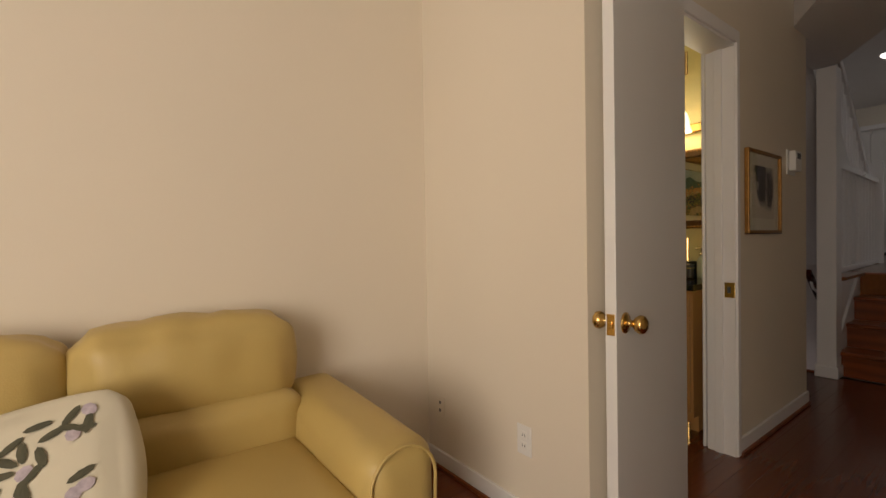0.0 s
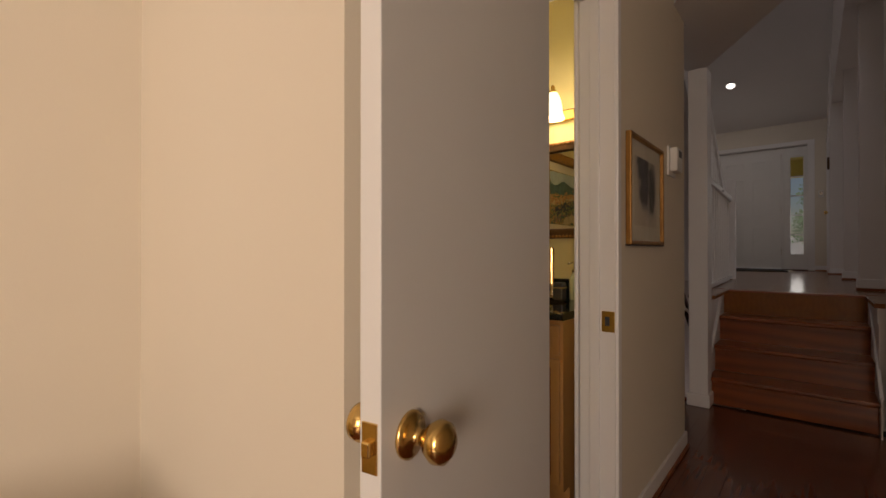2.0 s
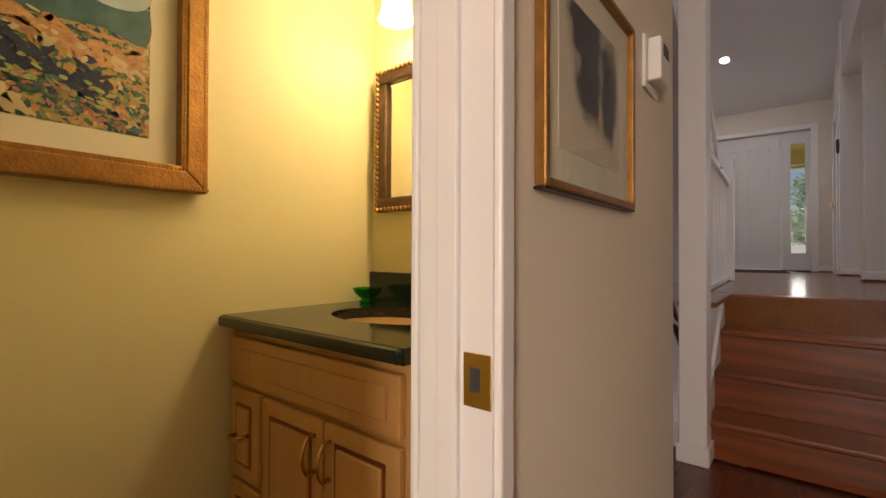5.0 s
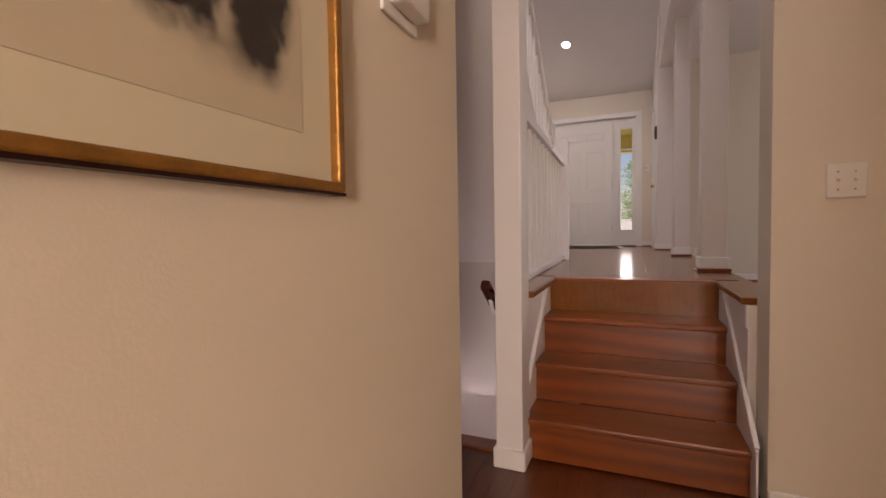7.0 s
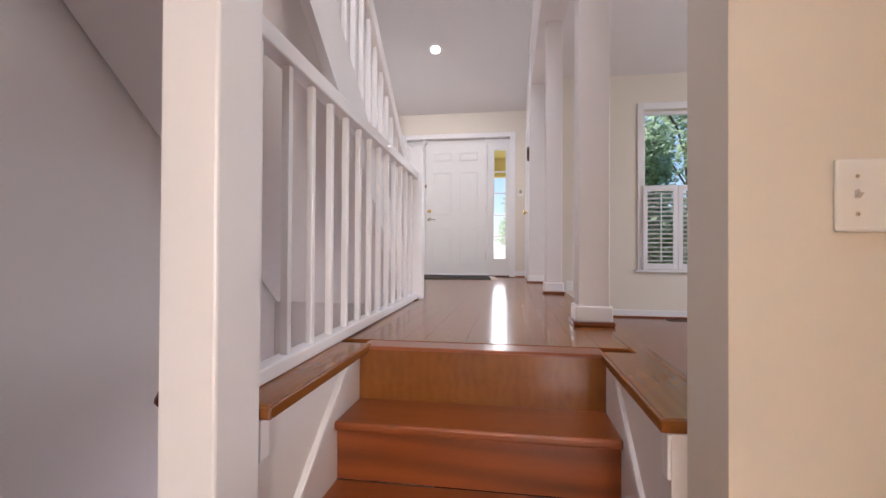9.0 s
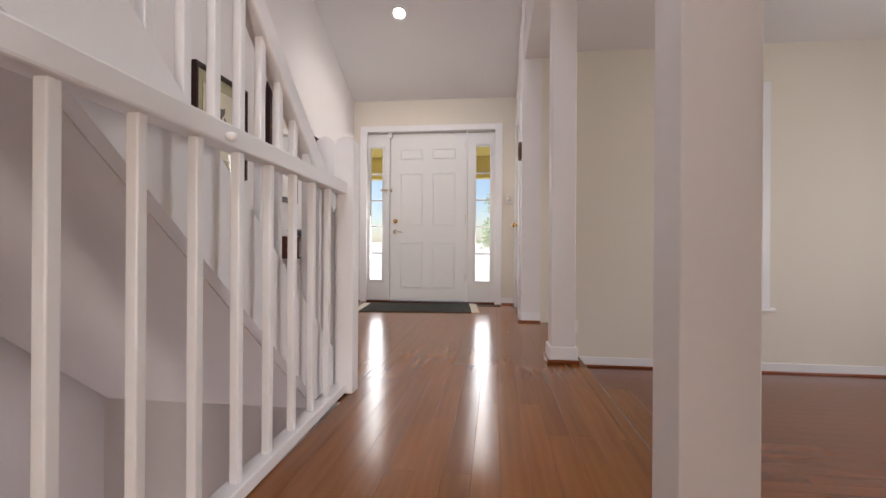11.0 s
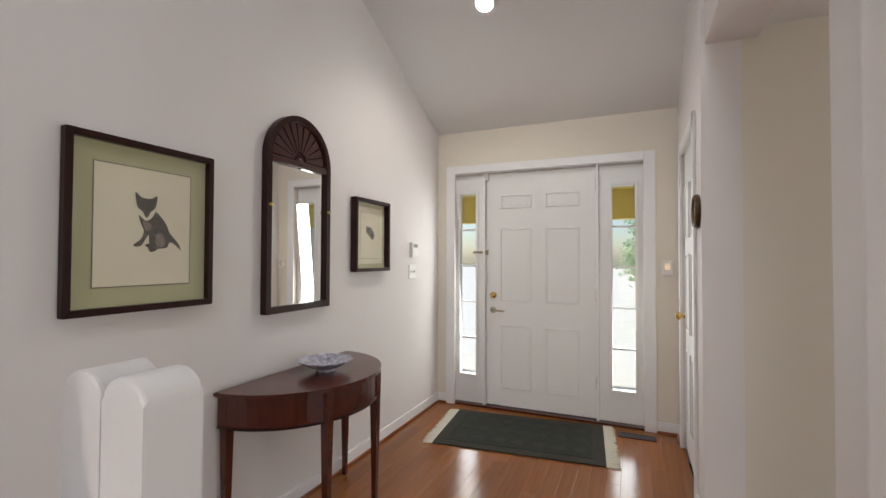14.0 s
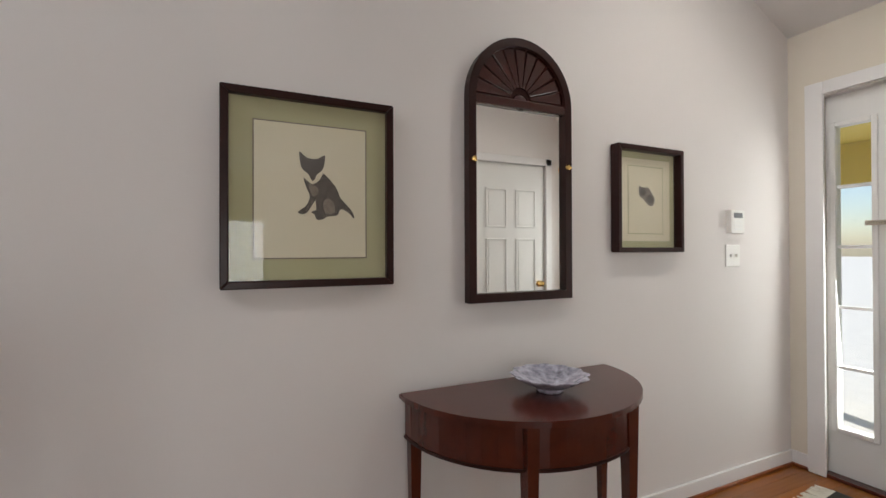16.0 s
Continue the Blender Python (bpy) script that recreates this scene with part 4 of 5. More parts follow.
bowlm = material("blue_white_porcelain", (0.40, 0.39, 0.46), 0.12, vary=0.98, scale=42, bump=0.0, fine=70)
bl = tagged(new("porcelain_bowl"), "blue and white porcelain bowl with a scalloped rim", "bowl")
bmb = lathe([(0.045, 0.0), (0.048, 0.008), (0.042, 0.010), (0.085, 0.028), (0.125, 0.052), (0.135, 0.060), (0.132, 0.061), (0.118, 0.055), (0.075, 0.030), (0.02, 0.020)], n=72)
for v in bmb.verts:
    r = math.hypot(v.co.x, v.co.y)
    if r > 0.07:
        a = math.atan2(v.co.y, v.co.x)
        s = 1 + 0.05 * (r - 0.07) / 0.065 * math.cos(12 * a)
        v.co.x, v.co.y = v.co.x * s, v.co.y * s
part("body", bmb, bowlm, bl, "", True)
bl.matrix_world = pose(TX + 0.20, TY + 0.02, TZ)

# ---- rug ----
rug = tagged(new("entry_rug"), "small dark green patterned rug with cream fringe before the door", "rug")
part("border_weave", bx((-0.58, -0.36, 0.001), (0.58, 0.36, 0.010), 0.003), RUGR, rug)
part("field", bx((-0.50, -0.28, 0.002), (0.50, 0.28, 0.0125), 0.002), RUG, rug)
for i in range(7):
    for j in range(3):
        part("motif", prism([(-0.42 + i * 0.14 + 0.045 * math.cos(k * math.pi / 3) * (1 + 0.3 * (k % 2)), -0.18 + j * 0.18 + 0.045 * math.sin(k * math.pi / 3) * (1 + 0.3 * (k % 2))) for k in range(6)], 'z', 0.0122, 0.0134), RUGR, rug)
fr = bmesh.new()
rng = random.Random(4)
for s in (-1, 1):
    for k in range(90):
        y = -0.36 + 0.72 * k / 89
        x1 = 0.655 + rng.uniform(-0.012, 0.012)
        beam((s * 0.578, y, 0.005), (s * x1, y + rng.uniform(-0.008, 0.008), 0.003), 0.006, 0.004, fr)
tagged(part("fringe", fr, FRINGE, rug, "cream cotton fringe"), kind="stuff")
rug.matrix_world = pose(-0.345, 5.20, UP, 0, 0, 5.5)


def register(x, y, z, w, d, rot):
    r = tagged(new("floor_register"), "brown slotted floor vent register set in the floor", "vent", "floor registers")
    f = bmesh.new()
    for a, b in (((-w, -d), (w, -d + 0.012)), ((-w, d - 0.012), (w, d)), ((-w, -d), (-w + 0.012, d)), ((w - 0.012, -d), (w, d))):
        add_box(f, (*a, 0.0), (*b, 0.006), 0.001)
    part("frame", f, DARKW, r)
    # thin dark sheet in place of the shaded duct below the slats
    part("duct_shade", bx((-w + 0.01, -d + 0.01, 0.0), (w - 0.01, d - 0.01, 0.0015)), DARKP, r)
    k = -w + 0.02
    while k < w - 0.015:
        part("slat", bx((k, -d + 0.012, 0.001), (k + 0.006, d - 0.012, 0.005)), DARKW, r)
        k += 0.014
    r.matrix_world = pose(x, y, z, 0, 0, rot)


register(0.44, 5.50, UP, 0.13, 0.05, 0)
register(2.38, 4.24, LOW, 0.15, 0.06, 0)

# ---- small wall fittings ----
ls = tagged(new("light_switch"), "white double toggle light switch plate on the wall", "light switch")
part("plate", bx((1.038, -0.161, 1.141), (1.147, -0.1545, 1.257), 0.004), PLASTIC, ls)
for x in (1.069, 1.115):
    part("toggle", prism([(-0.160, 1.194), (-0.171, 1.202), (-0.171, 1.208), (-0.160, 1.206)], 'x', x - 0.004, x + 0.004), PLASTIC, ls)
    for z in (1.169, 1.229):
        part("screw", lathe([(0.003, 0), (0.003, 0.001)], pose(x, -0.161, z, 90), n=8), NICKEL, ls)
th = tagged(new("thermostat"), "white wall thermostat with a grey side panel", "thermostat")
part("plate", bx((0.001, -1.355, 1.455), (0.010, -1.215, 1.60), 0.003), PLASTIC, th)
part("body", bx((0.010, -1.335, 1.475), (0.045, -1.225, 1.592), 0.006), PLASTIC, th)
part("screen", bx((0.045, -1.31, 1.545), (0.0465, -1.25, 1.578)), DARKP, th)


def outlet(name, label, m):
    o = tagged(new(name), label, "outlet", "wall outlets")
    part("plate", bx((-0.036, -0.006, -0.058), (0.036, -0.0005, 0.058), 0.003), PLASTIC, o)
    for z in (-0.02, 0.02):
        part("socket", bx((-0.016, -0.008, z - 0.014), (0.016, -0.005, z + 0.014), 0.002), PLASTIC, o)
        for x in (-0.006, 0.006):
            # raised dark marks, their colour standing for shade in the slots
            part("slot_shade", bx((x - 0.0012, -0.0086, z - 0.005), (x + 0.0012, -0.0078, z + 0.005)), DARKP, o)
    o.matrix_world = m


outlet("wall_outlet", "white duplex outlet low on the cream wall", pose(-0.288, -3.30, 0.325))
outlet("wall_outlet", "white duplex outlet low on the dining room wall", pose(1.20, WIN, 0.73))
pj = tagged(new("phone_jack"), "small cream phone jack plate low on the wall", "phone jack")
part("plate", bx((-0.862, -3.306, 0.255), (-0.800, -3.3005, 0.345), 0.003), PAINT, pj)
for z in (0.28, 0.318):
    # dark block on the plate instead of a shaded opening
    part("port_shade", bx((-0.837, -3.3075, z - 0.007), (-0.825, -3.3055, z + 0.007)), DARKP, pj)
kp = tagged(new("alarm_keypad"), "white alarm keypad with a small display by the door", "keypad")
part("body", bx((WX + 0.001, 5.085, 2.075), (WX + 0.030, 5.195, 2.195), 0.004), PLASTIC, kp)
part("display", bx((WX + 0.030, 5.105, 2.155), (WX + 0.0315, 5.175, 2.182)), DARKP, kp)
for j in range(3):
    part("button_row", bx((WX + 0.030, 5.105, 2.092 + j * 0.019), (WX + 0.0318, 5.175, 2.104 + j * 0.019), 0.0005), DOORW, kp)
s2 = tagged(new("entry_switch"), "white double switch plate below the alarm keypad", "light switch")
part("plate", bx((WX + 0.001, 5.075, 1.90), (WX + 0.007, 5.19, 2.015), 0.003), PLASTIC, s2)
for y in (5.11, 5.155):
    part("toggle", bx((WX + 0.006, y - 0.004, 1.952), (WX + 0.016, y + 0.004, 1.966), 0.001), PLASTIC, s2)
ic = tagged(new("intercom"), "small grey and white intercom on the front wall", "intercom")
part("body", bx((0.625, DW - 0.028, 1.945), (0.690, DW - 0.001, 2.055), 0.005), PLASTIC, ic)
part("speaker", bx((0.637, DW - 0.030, 1.985), (0.678, DW - 0.027, 2.04), 0.001), NICKEL, ic)
ck = tagged(new("wall_clock"), "round brass-rimmed wall clock beside the closet", "clock")
cm = Matrix.Translation((RX - 0.001, 4.49, 2.31)) @ pose(0, 0, 0, 0, -90, 0)
part("rim", lathe([(0.085, 0), (0.088, 0.012), (0.080, 0.026), (0.070, 0.026), (0.070, 0.012)], cm, cap=False), BRONZE, ck, "", True)
part("dial", lathe([(0.001, 0.010), (0.072, 0.010), (0.072, 0.012), (0.001, 0.0121)], cm), MATGREEN, ck)
part("pointer", bx((RX - 0.016, 4.487, 2.31), (RX - 0.0145, 4.493, 2.36)), DARKP, ck)
part("pointer", bx((RX - 0.018, 4.49, 2.307), (RX - 0.0165, 4.53, 2.313)), DARKP, ck)
cn = tagged(new("recessed_light"), "lit recessed can light in the sloped ceiling", "ceiling light")
tilt = Matrix.Translation((-0.442, 4.60, roof_z(4.60) - 0.003)) @ pose(0, 0, 0, math.degrees(math.atan(-0.47)), 0, 0)
part("ring", lathe([(0.058, -0.004), (0.085, -0.004), (0.088, 0.002), (0.056, 0.002)], tilt, cap=False), WHITE, cn)
part("lens", lathe([(0.0555, -0.003), (0.0555, 0.001)], tilt), CANLIT, cn, "glowing lens")

# ---- powder room furniture ----
VY, VB, VX0, VX1, CZ = -2.005, -1.482, BX + 0.02, -0.24, 0.80
van = tagged(new("vanity_cabinet"), "light maple vanity cabinet with raised-panel doors and brass pulls", "vanity")
part("body", bx((VX0, VY, 0.09), (VX1, VB, CZ)), MAPLE, van)
part("plinth", bx((VX0, VY + 0.06, 0.0), (VX1, VB, 0.09)), MAPLE, van)


def raised(x0, x1, z0, z1, nm):
    d = part(nm, bx((x0, VY - 0.018, z0), (x1, VY - 0.0005, z1), 0.004), MAPLE, van)
    part("raised_panel", bx((x0 + 0.045, VY - 0.023, z0 + 0.045), (x1 - 0.045, VY - 0.017, z1 - 0.045), 0.005), MAPLE, d)
    # flat darker sheet, its colour standing for the shade in a groove
    part("groove", bx((x0 + 0.036, VY - 0.0188, z0 + 0.036), (x1 - 0.036, VY - 0.0178, z1 - 0.036)), STEP, d)
    return d


part("drawer_front", bx((VX0 + 0.012, VY - 0.018, 0.652), (VX1 - 0.012, VY - 0.0005, 0.775), 0.004), MAPLE, van)
part("drawer_panel", bx((VX0 + 0.045, VY - 0.023, 0.682), (VX1 - 0.045, VY - 0.017, 0.748), 0.004), MAPLE, van)
d0 = raised(VX0 + 0.012, VX0 + 0.165, 0.40, 0.636, "drawer")
d1 = raised(VX0 + 0.012, VX0 + 0.165, 0.12, 0.385, "drawer")
d2 = raised(VX0 + 0.180, VX0 + 0.428, 0.12, 0.636, "cabinet_door")
d3 = raised(VX0 + 0.436, VX1 - 0.012, 0.12, 0.636, "cabinet_door")


def pull(parent, a, b):
    a, b = Vector(a), Vector(b)
    o = Vector((0, -0.028, 0))
    part("pull", tube([a, a + o * 0.7, a + o + (b - a) * 0.2, (a + b) / 2 + o * 1.15, b + o - (b - a) * 0.2, b + o * 0.7, b], 0.005), BRASS, parent, "", True)


pull(d0, (VX0 + 0.06, VY - 0.022, 0.515), (VX0 + 0.12, VY - 0.022, 0.525))
pull(d1, (VX0 + 0.06, VY - 0.022, 0.255), (VX0 + 0.12, VY - 0.022, 0.265))
pull(d2, (VX0 + 0.405, VY - 0.02, 0.52), (VX0 + 0.405, VY - 0.02, 0.60))
pull(d3, (VX0 + 0.460, VY - 0.02, 0.52), (VX0 + 0.460, VY - 0.02, 0.60))
# countertop with an oval bowl cut in it
ct = tagged(new("vanity_countertop"), "polished black granite countertop with an undermounted basin", "countertop")
cb = bmesh.new()
SX, SY, SA, SB, N = -0.55, -1.735, 0.205, 0.150, 48
x0, x1, y0, y1 = VX0 - 0.002, VX1 + 0.015, VY - 0.035, VB
ov = [(SX + SA * math.cos(2 * math.pi * k / N), SY + SB * math.sin(2 * math.pi * k / N)) for k in range(N)]


def to_rect(px, py):
    dx, dy = px - SX, py - SY
    s = min(((x1 - SX) if dx > 0 else (SX - x0)) / max(abs(dx), 1e-6), ((y1 - SY) if dy > 0 else (SY - y0)) / max(abs(dy), 1e-6))
    return SX + dx * s, SY + dy * s


ot = [to_rect(*p) for p in ov]
for c in ((x0, y0), (x1, y0), (x1, y1), (x0, y1)):
    k = min(range(N), key=lambda q: (ot[q][0] - c[0]) ** 2 + (ot[q][1] - c[1]) ** 2)
    ot[k] = c
rings = [[cb.verts.new((*p, z)) for p in ring] for ring, z in ((ov, CZ), (ov, CZ + 0.032), (ot, CZ + 0.032), (ot, CZ))]
for a, b in zip(rings, rings[1:] + rings[:1]):
    for k in range(N):
        j = (k + 1) % N
        cb.faces.new((a[k], a[j], b[j], b[k]))
part("slab", cb, GRANITE, ct)
part("edge_bead", beam((x0, y0 - 0.004, CZ + 0.016), (x1, y0 - 0.004, CZ + 0.016), 0.02, 0.03, bevel=0.009), GRANITE, ct)
part("backsplash", bx((VX0, VB - 0.02, CZ + 0.032), (VX1 + 0.015, VB - 0.0005, CZ + 0.135), 0.003), GRANITE, ct)
bs = bmesh.new()
prev = None
for s, dz in ((1.04, -0.001), (1.0, -0.04), (0.85, -0.10), (0.5, -0.135), (0.08, -0.14)):
    ring = [bs.verts.new((SX + SA * s * math.cos(2 * math.pi * k / N), SY + SB * s * math.sin(2 * math.pi * k / N), CZ + dz)) for k in range(N)]
    if prev:
        for k in range(N):
            bs.faces.new((prev[k], prev[(k + 1) % N], ring[(k + 1) % N], ring[k]))
    prev = ring
bs.faces.new(prev)
part("basin", bs, PORCELAIN, ct, "white oval basin", True)
fa = tagged(new("faucet"), "brushed nickel centerset faucet with a high curved spout", "faucet")
FZ, FY = CZ + 0.032, -1.555
part("base_plate", bx((SX - 0.070, FY - 0.025, FZ), (SX + 0.070, FY + 0.025, FZ + 0.018), 0.008), NICKEL, fa)
part("spout", tube([(SX, FY, FZ + 0.01), (SX, FY, FZ + 0.09), (SX, FY - 0.01, FZ + 0.14), (SX, FY - 0.04, FZ + 0.172), (SX, FY - 0.075, FZ + 0.165), (SX, FY - 0.098, FZ + 0.135), (SX, FY - 0.10, FZ + 0.11)], 0.011), NICKEL, fa, "", True)
for s in (-1, 1):
    h = part("handle", lathe([(0.022, 0), (0.022, 0.01), (0.014, 0.03), (0.016, 0.055), (0.010, 0.066), (0.002, 0.07)], pose(SX + s * 0.045, FY, FZ + 0.015)), NICKEL, fa, "", True)
    part("lever", tube([(SX + s * 0.045, FY, FZ + 0.07), (SX + s * 0.062, FY - 0.005, FZ + 0.078), (SX + s * 0.080, FY - 0.008, FZ + 0.076)], 0.006), NICKEL, h, "", True)
gd = tagged(new("green_glass_dish"), "small faceted green glass dish on the counter", "dish")
part("body", lathe([(0.026, 0), (0.030, 0.006), (0.020, 0.014), (0.045, 0.036), (0.052, 0.052), (0.047, 0.052), (0.038, 0.036), (0.012, 0.018)], pose(-0.83, -1.585, FZ), n=12), GREENG, gd, "")
sb = tagged(new("soap_bottle"), "clear soap bottle with a pump on the counter", "bottle")
part("body", lathe([(0.026, 0), (0.028, 0.004), (0.028, 0.105), (0.020, 0.125), (0.011, 0.135), (0.011, 0.145)], pose(-0.392, -1.535, FZ)), SOAP, sb, "clear bottle with pale green soap", True)
part("collar", lathe([(0.014, 0), (0.014, 0.014), (0.006, 0.018)], pose(-0.392, -1.535, FZ + 0.143)), NICKEL, sb, "", True)
part("pump", tube([(-0.392, -1.535, FZ + 0.155), (-0.392, -1.535, FZ + 0.190), (-0.402, -1.548, FZ + 0.192), (-0.415, -1.570, FZ + 0.186)], 0.005), NICKEL, sb, "", True)
cp = tagged(new("dark_cup"), "small black square tumbler on the granite counter", "cup")
tumbler = bx((-0.484, -1.602, FZ), (-0.430, -1.548, FZ + 0.088), 0.006)
part("body", tumbler, DARKP, cp)
part("band", bx((-0.4855, -1.6035, FZ + 0.058), (-0.4285, -1.5465, FZ + 0.066), 0.002), NICKEL, cp)

# mirror over the vanity
vm = tagged(new("vanity_mirror"), "wall mirror in an ornate bronze and gilt frame", "mirror")
mx0, mx1, mz0, mz1, my = -0.875, -0.275, 1.150, 1.665, VB
f = bmesh.new()
for a, b in (((mx0, mz0), (mx1, mz0 + 0.052)), ((mx0, mz1 - 0.052), (mx1, mz1)), ((mx0, mz0 + 0.052), (mx0 + 0.052, mz1 - 0.052)), ((mx1 - 0.052, mz0 + 0.052), (mx1, mz1 - 0.052))):
    add_box(f, (a[0], my - 0.030, a[1]), (b[0], my - 0.002, b[1]), 0.008)
part("frame", f, BRONZE, vm)
bd = bmesh.new()
per = []
for k in range(30):
    per += [(mx0 + 0.010 + (mx1 - mx0 - 0.02) * k / 29, mz0 + 0.010), (mx0 + 0.010 + (mx1 - mx0 - 0.02) * k / 29, mz1 - 0.010)]
for k in range(1, 26):
    per += [(mx0 + 0.010, mz0 + 0.010 + (mz1 - mz0 - 0.02) * k / 26), (mx1 - 0.010, mz0 + 0.010 + (mz1 - mz0 - 0.02) * k / 26)]
for px, pz in per:
    bmesh.ops.create_icosphere(bd, subdivisions=1, radius=0.009, matrix=pose(px, my - 0.030, pz))
part("beading", bd, GILT, vm)
part("mirror_glass", bx((mx0 + 0.048, my - 0.012, mz0 + 0.048), (mx1 - 0.048, my - 0.008, mz1 - 0.048)), MIRROR, vm)

# three-arm light over the mirror
vl = tagged(new("vanity_light"), "brass wall light with glowing bell-shaped glass shades", "wall light")
part("back_plate", bx((-0.70, VB - 0.02, 1.775), (-0.30, VB - 0.001, 1.835), 0.008), BRASS, vl)
for lx in (-0.70, -0.49, -0.28):
    part("arm", tube([(lx, VB - 0.02, 1.805), (lx, VB - 0.07, 1.835), (lx, VB - 0.10, 1.90), (lx, VB - 0.10, 1.925)], 0.007), BRASS, vl, "", True)
    part("finial", lathe([(0.018, 0), (0.020, 0.01), (0.008, 0.02), (0.012, 0.032), (0.002, 0.045)], pose(lx, VB - 0.10, 1.905)), BRASS, vl, "", True)
    g = part("shade", lathe([(0.022, 0), (0.034, -0.02), (0.044, -0.06), (0.050, -0.105), (0.060, -0.135)], pose(lx, VB - 0.10, 1.905), cap=False), BULB, vl, "lit frosted glass shade", True)
    g.visible_shadow = False


def daubs(name):
    """Painted landscape: dabs of blue, green, ochre and rust."""
    m = bpy.data.materials.new(name)
    m.use_nodes = True
    nt = m.node_tree
    n, lk = nt.nodes, nt.links.new
    tc, no, vo, rp, mx = (n.new("ShaderNode" + k) for k in ("TexCoord", "TexNoise", "TexVoronoi", "ValToRGB", "Mix"))
    no.inputs["Scale"].default_value, no.inputs["Detail"].default_value = 14, 6
    vo.inputs["Scale"].default_value = 110
    mx.data_type = 'RGBA'
    mx.inputs[0].default_value = 0.3
    lk(tc.outputs["Object"], no.inputs["Vector"])
    lk(no.outputs["Color"], mx.inputs[6])
    lk(tc.outputs["Object"], vo.inputs["Vector"])
    lk(vo.outputs["Color"], mx.inputs[7])
    lk(mx.outputs[2], rp.inputs[0])
    e = rp.color_ramp.elements
    cols = [(0.30, (0.012, 0.025, 0.06)), (0.40, (0.03, 0.085, 0.10)), (0.46, (0.05, 0.13, 0.04)), (0.52, (0.35, 0.30, 0.10)), (0.58, (0.50, 0.22, 0.07)), (0.64, (0.55, 0.46, 0.25)), (0.72, (0.12, 0.22, 0.06))]
    e[0].position, e[0].color = cols[0][0], (*cols[0][1], 1)
    e[1].position, e[1].color = cols[-1][0], (*cols[-1][1], 1)
    for p, c in cols[1:-1]:
        x = e.new(p)
        x.color = (*c, 1)
    lk(rp.outputs[0], n["Principled BSDF"].inputs["Base Color"])
    n["Principled BSDF"].inputs["Roughness"].default_value = 0.5
    return m


lp = framed("landscape_painting", "landscape painting with cream liner in a carved gilt frame", BX + 0.016, -2.90, -2.098, 1.156, 1.80, 0.052, 0.045, GILT,
            ((PAPER, 0.04), (daubs("landscape_daubs"), 0.125)), inner=GILT)
skyp = material("painted_sky", (0.42, 0.50, 0.50), 0.5, vary=0.3, scale=14, bump=0.0)
hillp = material("painted_hill", (0.06, 0.13, 0.13), 0.5, vary=0.6, scale=22, bump=0.0)
blob(lp, "painted_sky", 0.0108, [(-2.77, 1.60), (-2.6, 1.58), (-2.45, 1.61), (-2.32, 1.57), (-2.235, 1.59), (-2.232, 1.66), (-2.4, 1.667), (-2.765, 1.665)], skyp)
blob(lp, "painted_hill", 0.0106, [(-2.77, 1.52), (-2.6, 1.53), (-2.45, 1.50), (-2.32, 1.515), (-2.232, 1.50), (-2.23, 1.59), (-2.32, 1.58), (-2.45, 1.615), (-2.6, 1.585), (-2.77, 1.61)], hillp)

villagep = material("painted_village", (0.50, 0.27, 0.12), 0.5, vary=0.75, scale=45, bump=0.0, fine=140)
navyp = material("painted_trees", (0.020, 0.032, 0.075), 0.5, vary=0.8, scale=30, bump=0.0, fine=120)
pathp = material("painted_path", (0.55, 0.45, 0.26), 0.5, vary=0.25, scale=25, bump=0.0)


def dabs(name, mat, y0, z0, y1, z1, spread, size, count, x, seed):
    """Short brush strokes scattered along a line across the canvas."""
    rd = random.Random(seed)
    bm = bmesh.new()
    for k in range(count):
        t = rd.random()
        cy = min(-2.232, max(-2.765, y0 + (y1 - y0) * t + rd.gauss(0, 0.012)))
        cz = min(1.66, max(1.293, z0 + (z1 - z0) * t + rd.gauss(0, spread)))
        a, ln, wd = rd.gauss(-0.25, 0.5), size * rd.uniform(0.6, 1.4), size * rd.uniform(0.25, 0.6)
        pts = []
        for q in range(7):
            u = q * 2 * math.pi / 7
            ey, ez = ln * math.cos(u) * rd.uniform(0.7, 1.1), wd * math.sin(u) * rd.uniform(0.7, 1.1)
            pts.append((min(-2.225, max(-2.774, cy + ey * math.cos(a) - ez * math.sin(a))), min(1.672, max(1.284, cz + ey * math.sin(a) + ez * math.cos(a)))))
        prism(pts, 'x', x - 0.0003, x + 0.00005 * (k % 8), bm)
    tagged(part(name, bm, mat, lp), kind="stuff")


dabs("painted_house", villagep, -2.74, 1.525, -2.25, 1.45, 0.020, 0.020, 110, 0.0112, 1)
dabs("painted_wall", pathp, -2.72, 1.50, -2.24, 1.43, 0.018, 0.013, 45, 0.0118, 2)
dabs("painted_wood", navyp, -2.77, 1.445, -2.30, 1.375, 0.020, 0.020, 120, 0.0116, 3)
dabs("painted_hedge", hillp, -2.74, 1.39, -2.24, 1.33, 0.020, 0.013, 70, 0.0117, 4)
dabs("painted_path", pathp, -2.70, 1.345, -2.46, 1.305, 0.012, 0.030, 60, 0.0118, 5)
dabs("painted_flower", material("painted_flowers", (0.45, 0.16, 0.14), 0.5, vary=0.5, scale=60, bump=0.0), -2.60, 1.37, -2.24, 1.31, 0.016, 0.007, 70, 0.0121, 6)
dabs("painted_shrub", material("painted_shrubs", (0.33, 0.38, 0.12), 0.5, vary=0.5, scale=60, bump=0.0), -2.72, 1.42, -2.24, 1.34, 0.018, 0.011, 60, 0.0120, 7)
ribs = bmesh.new()
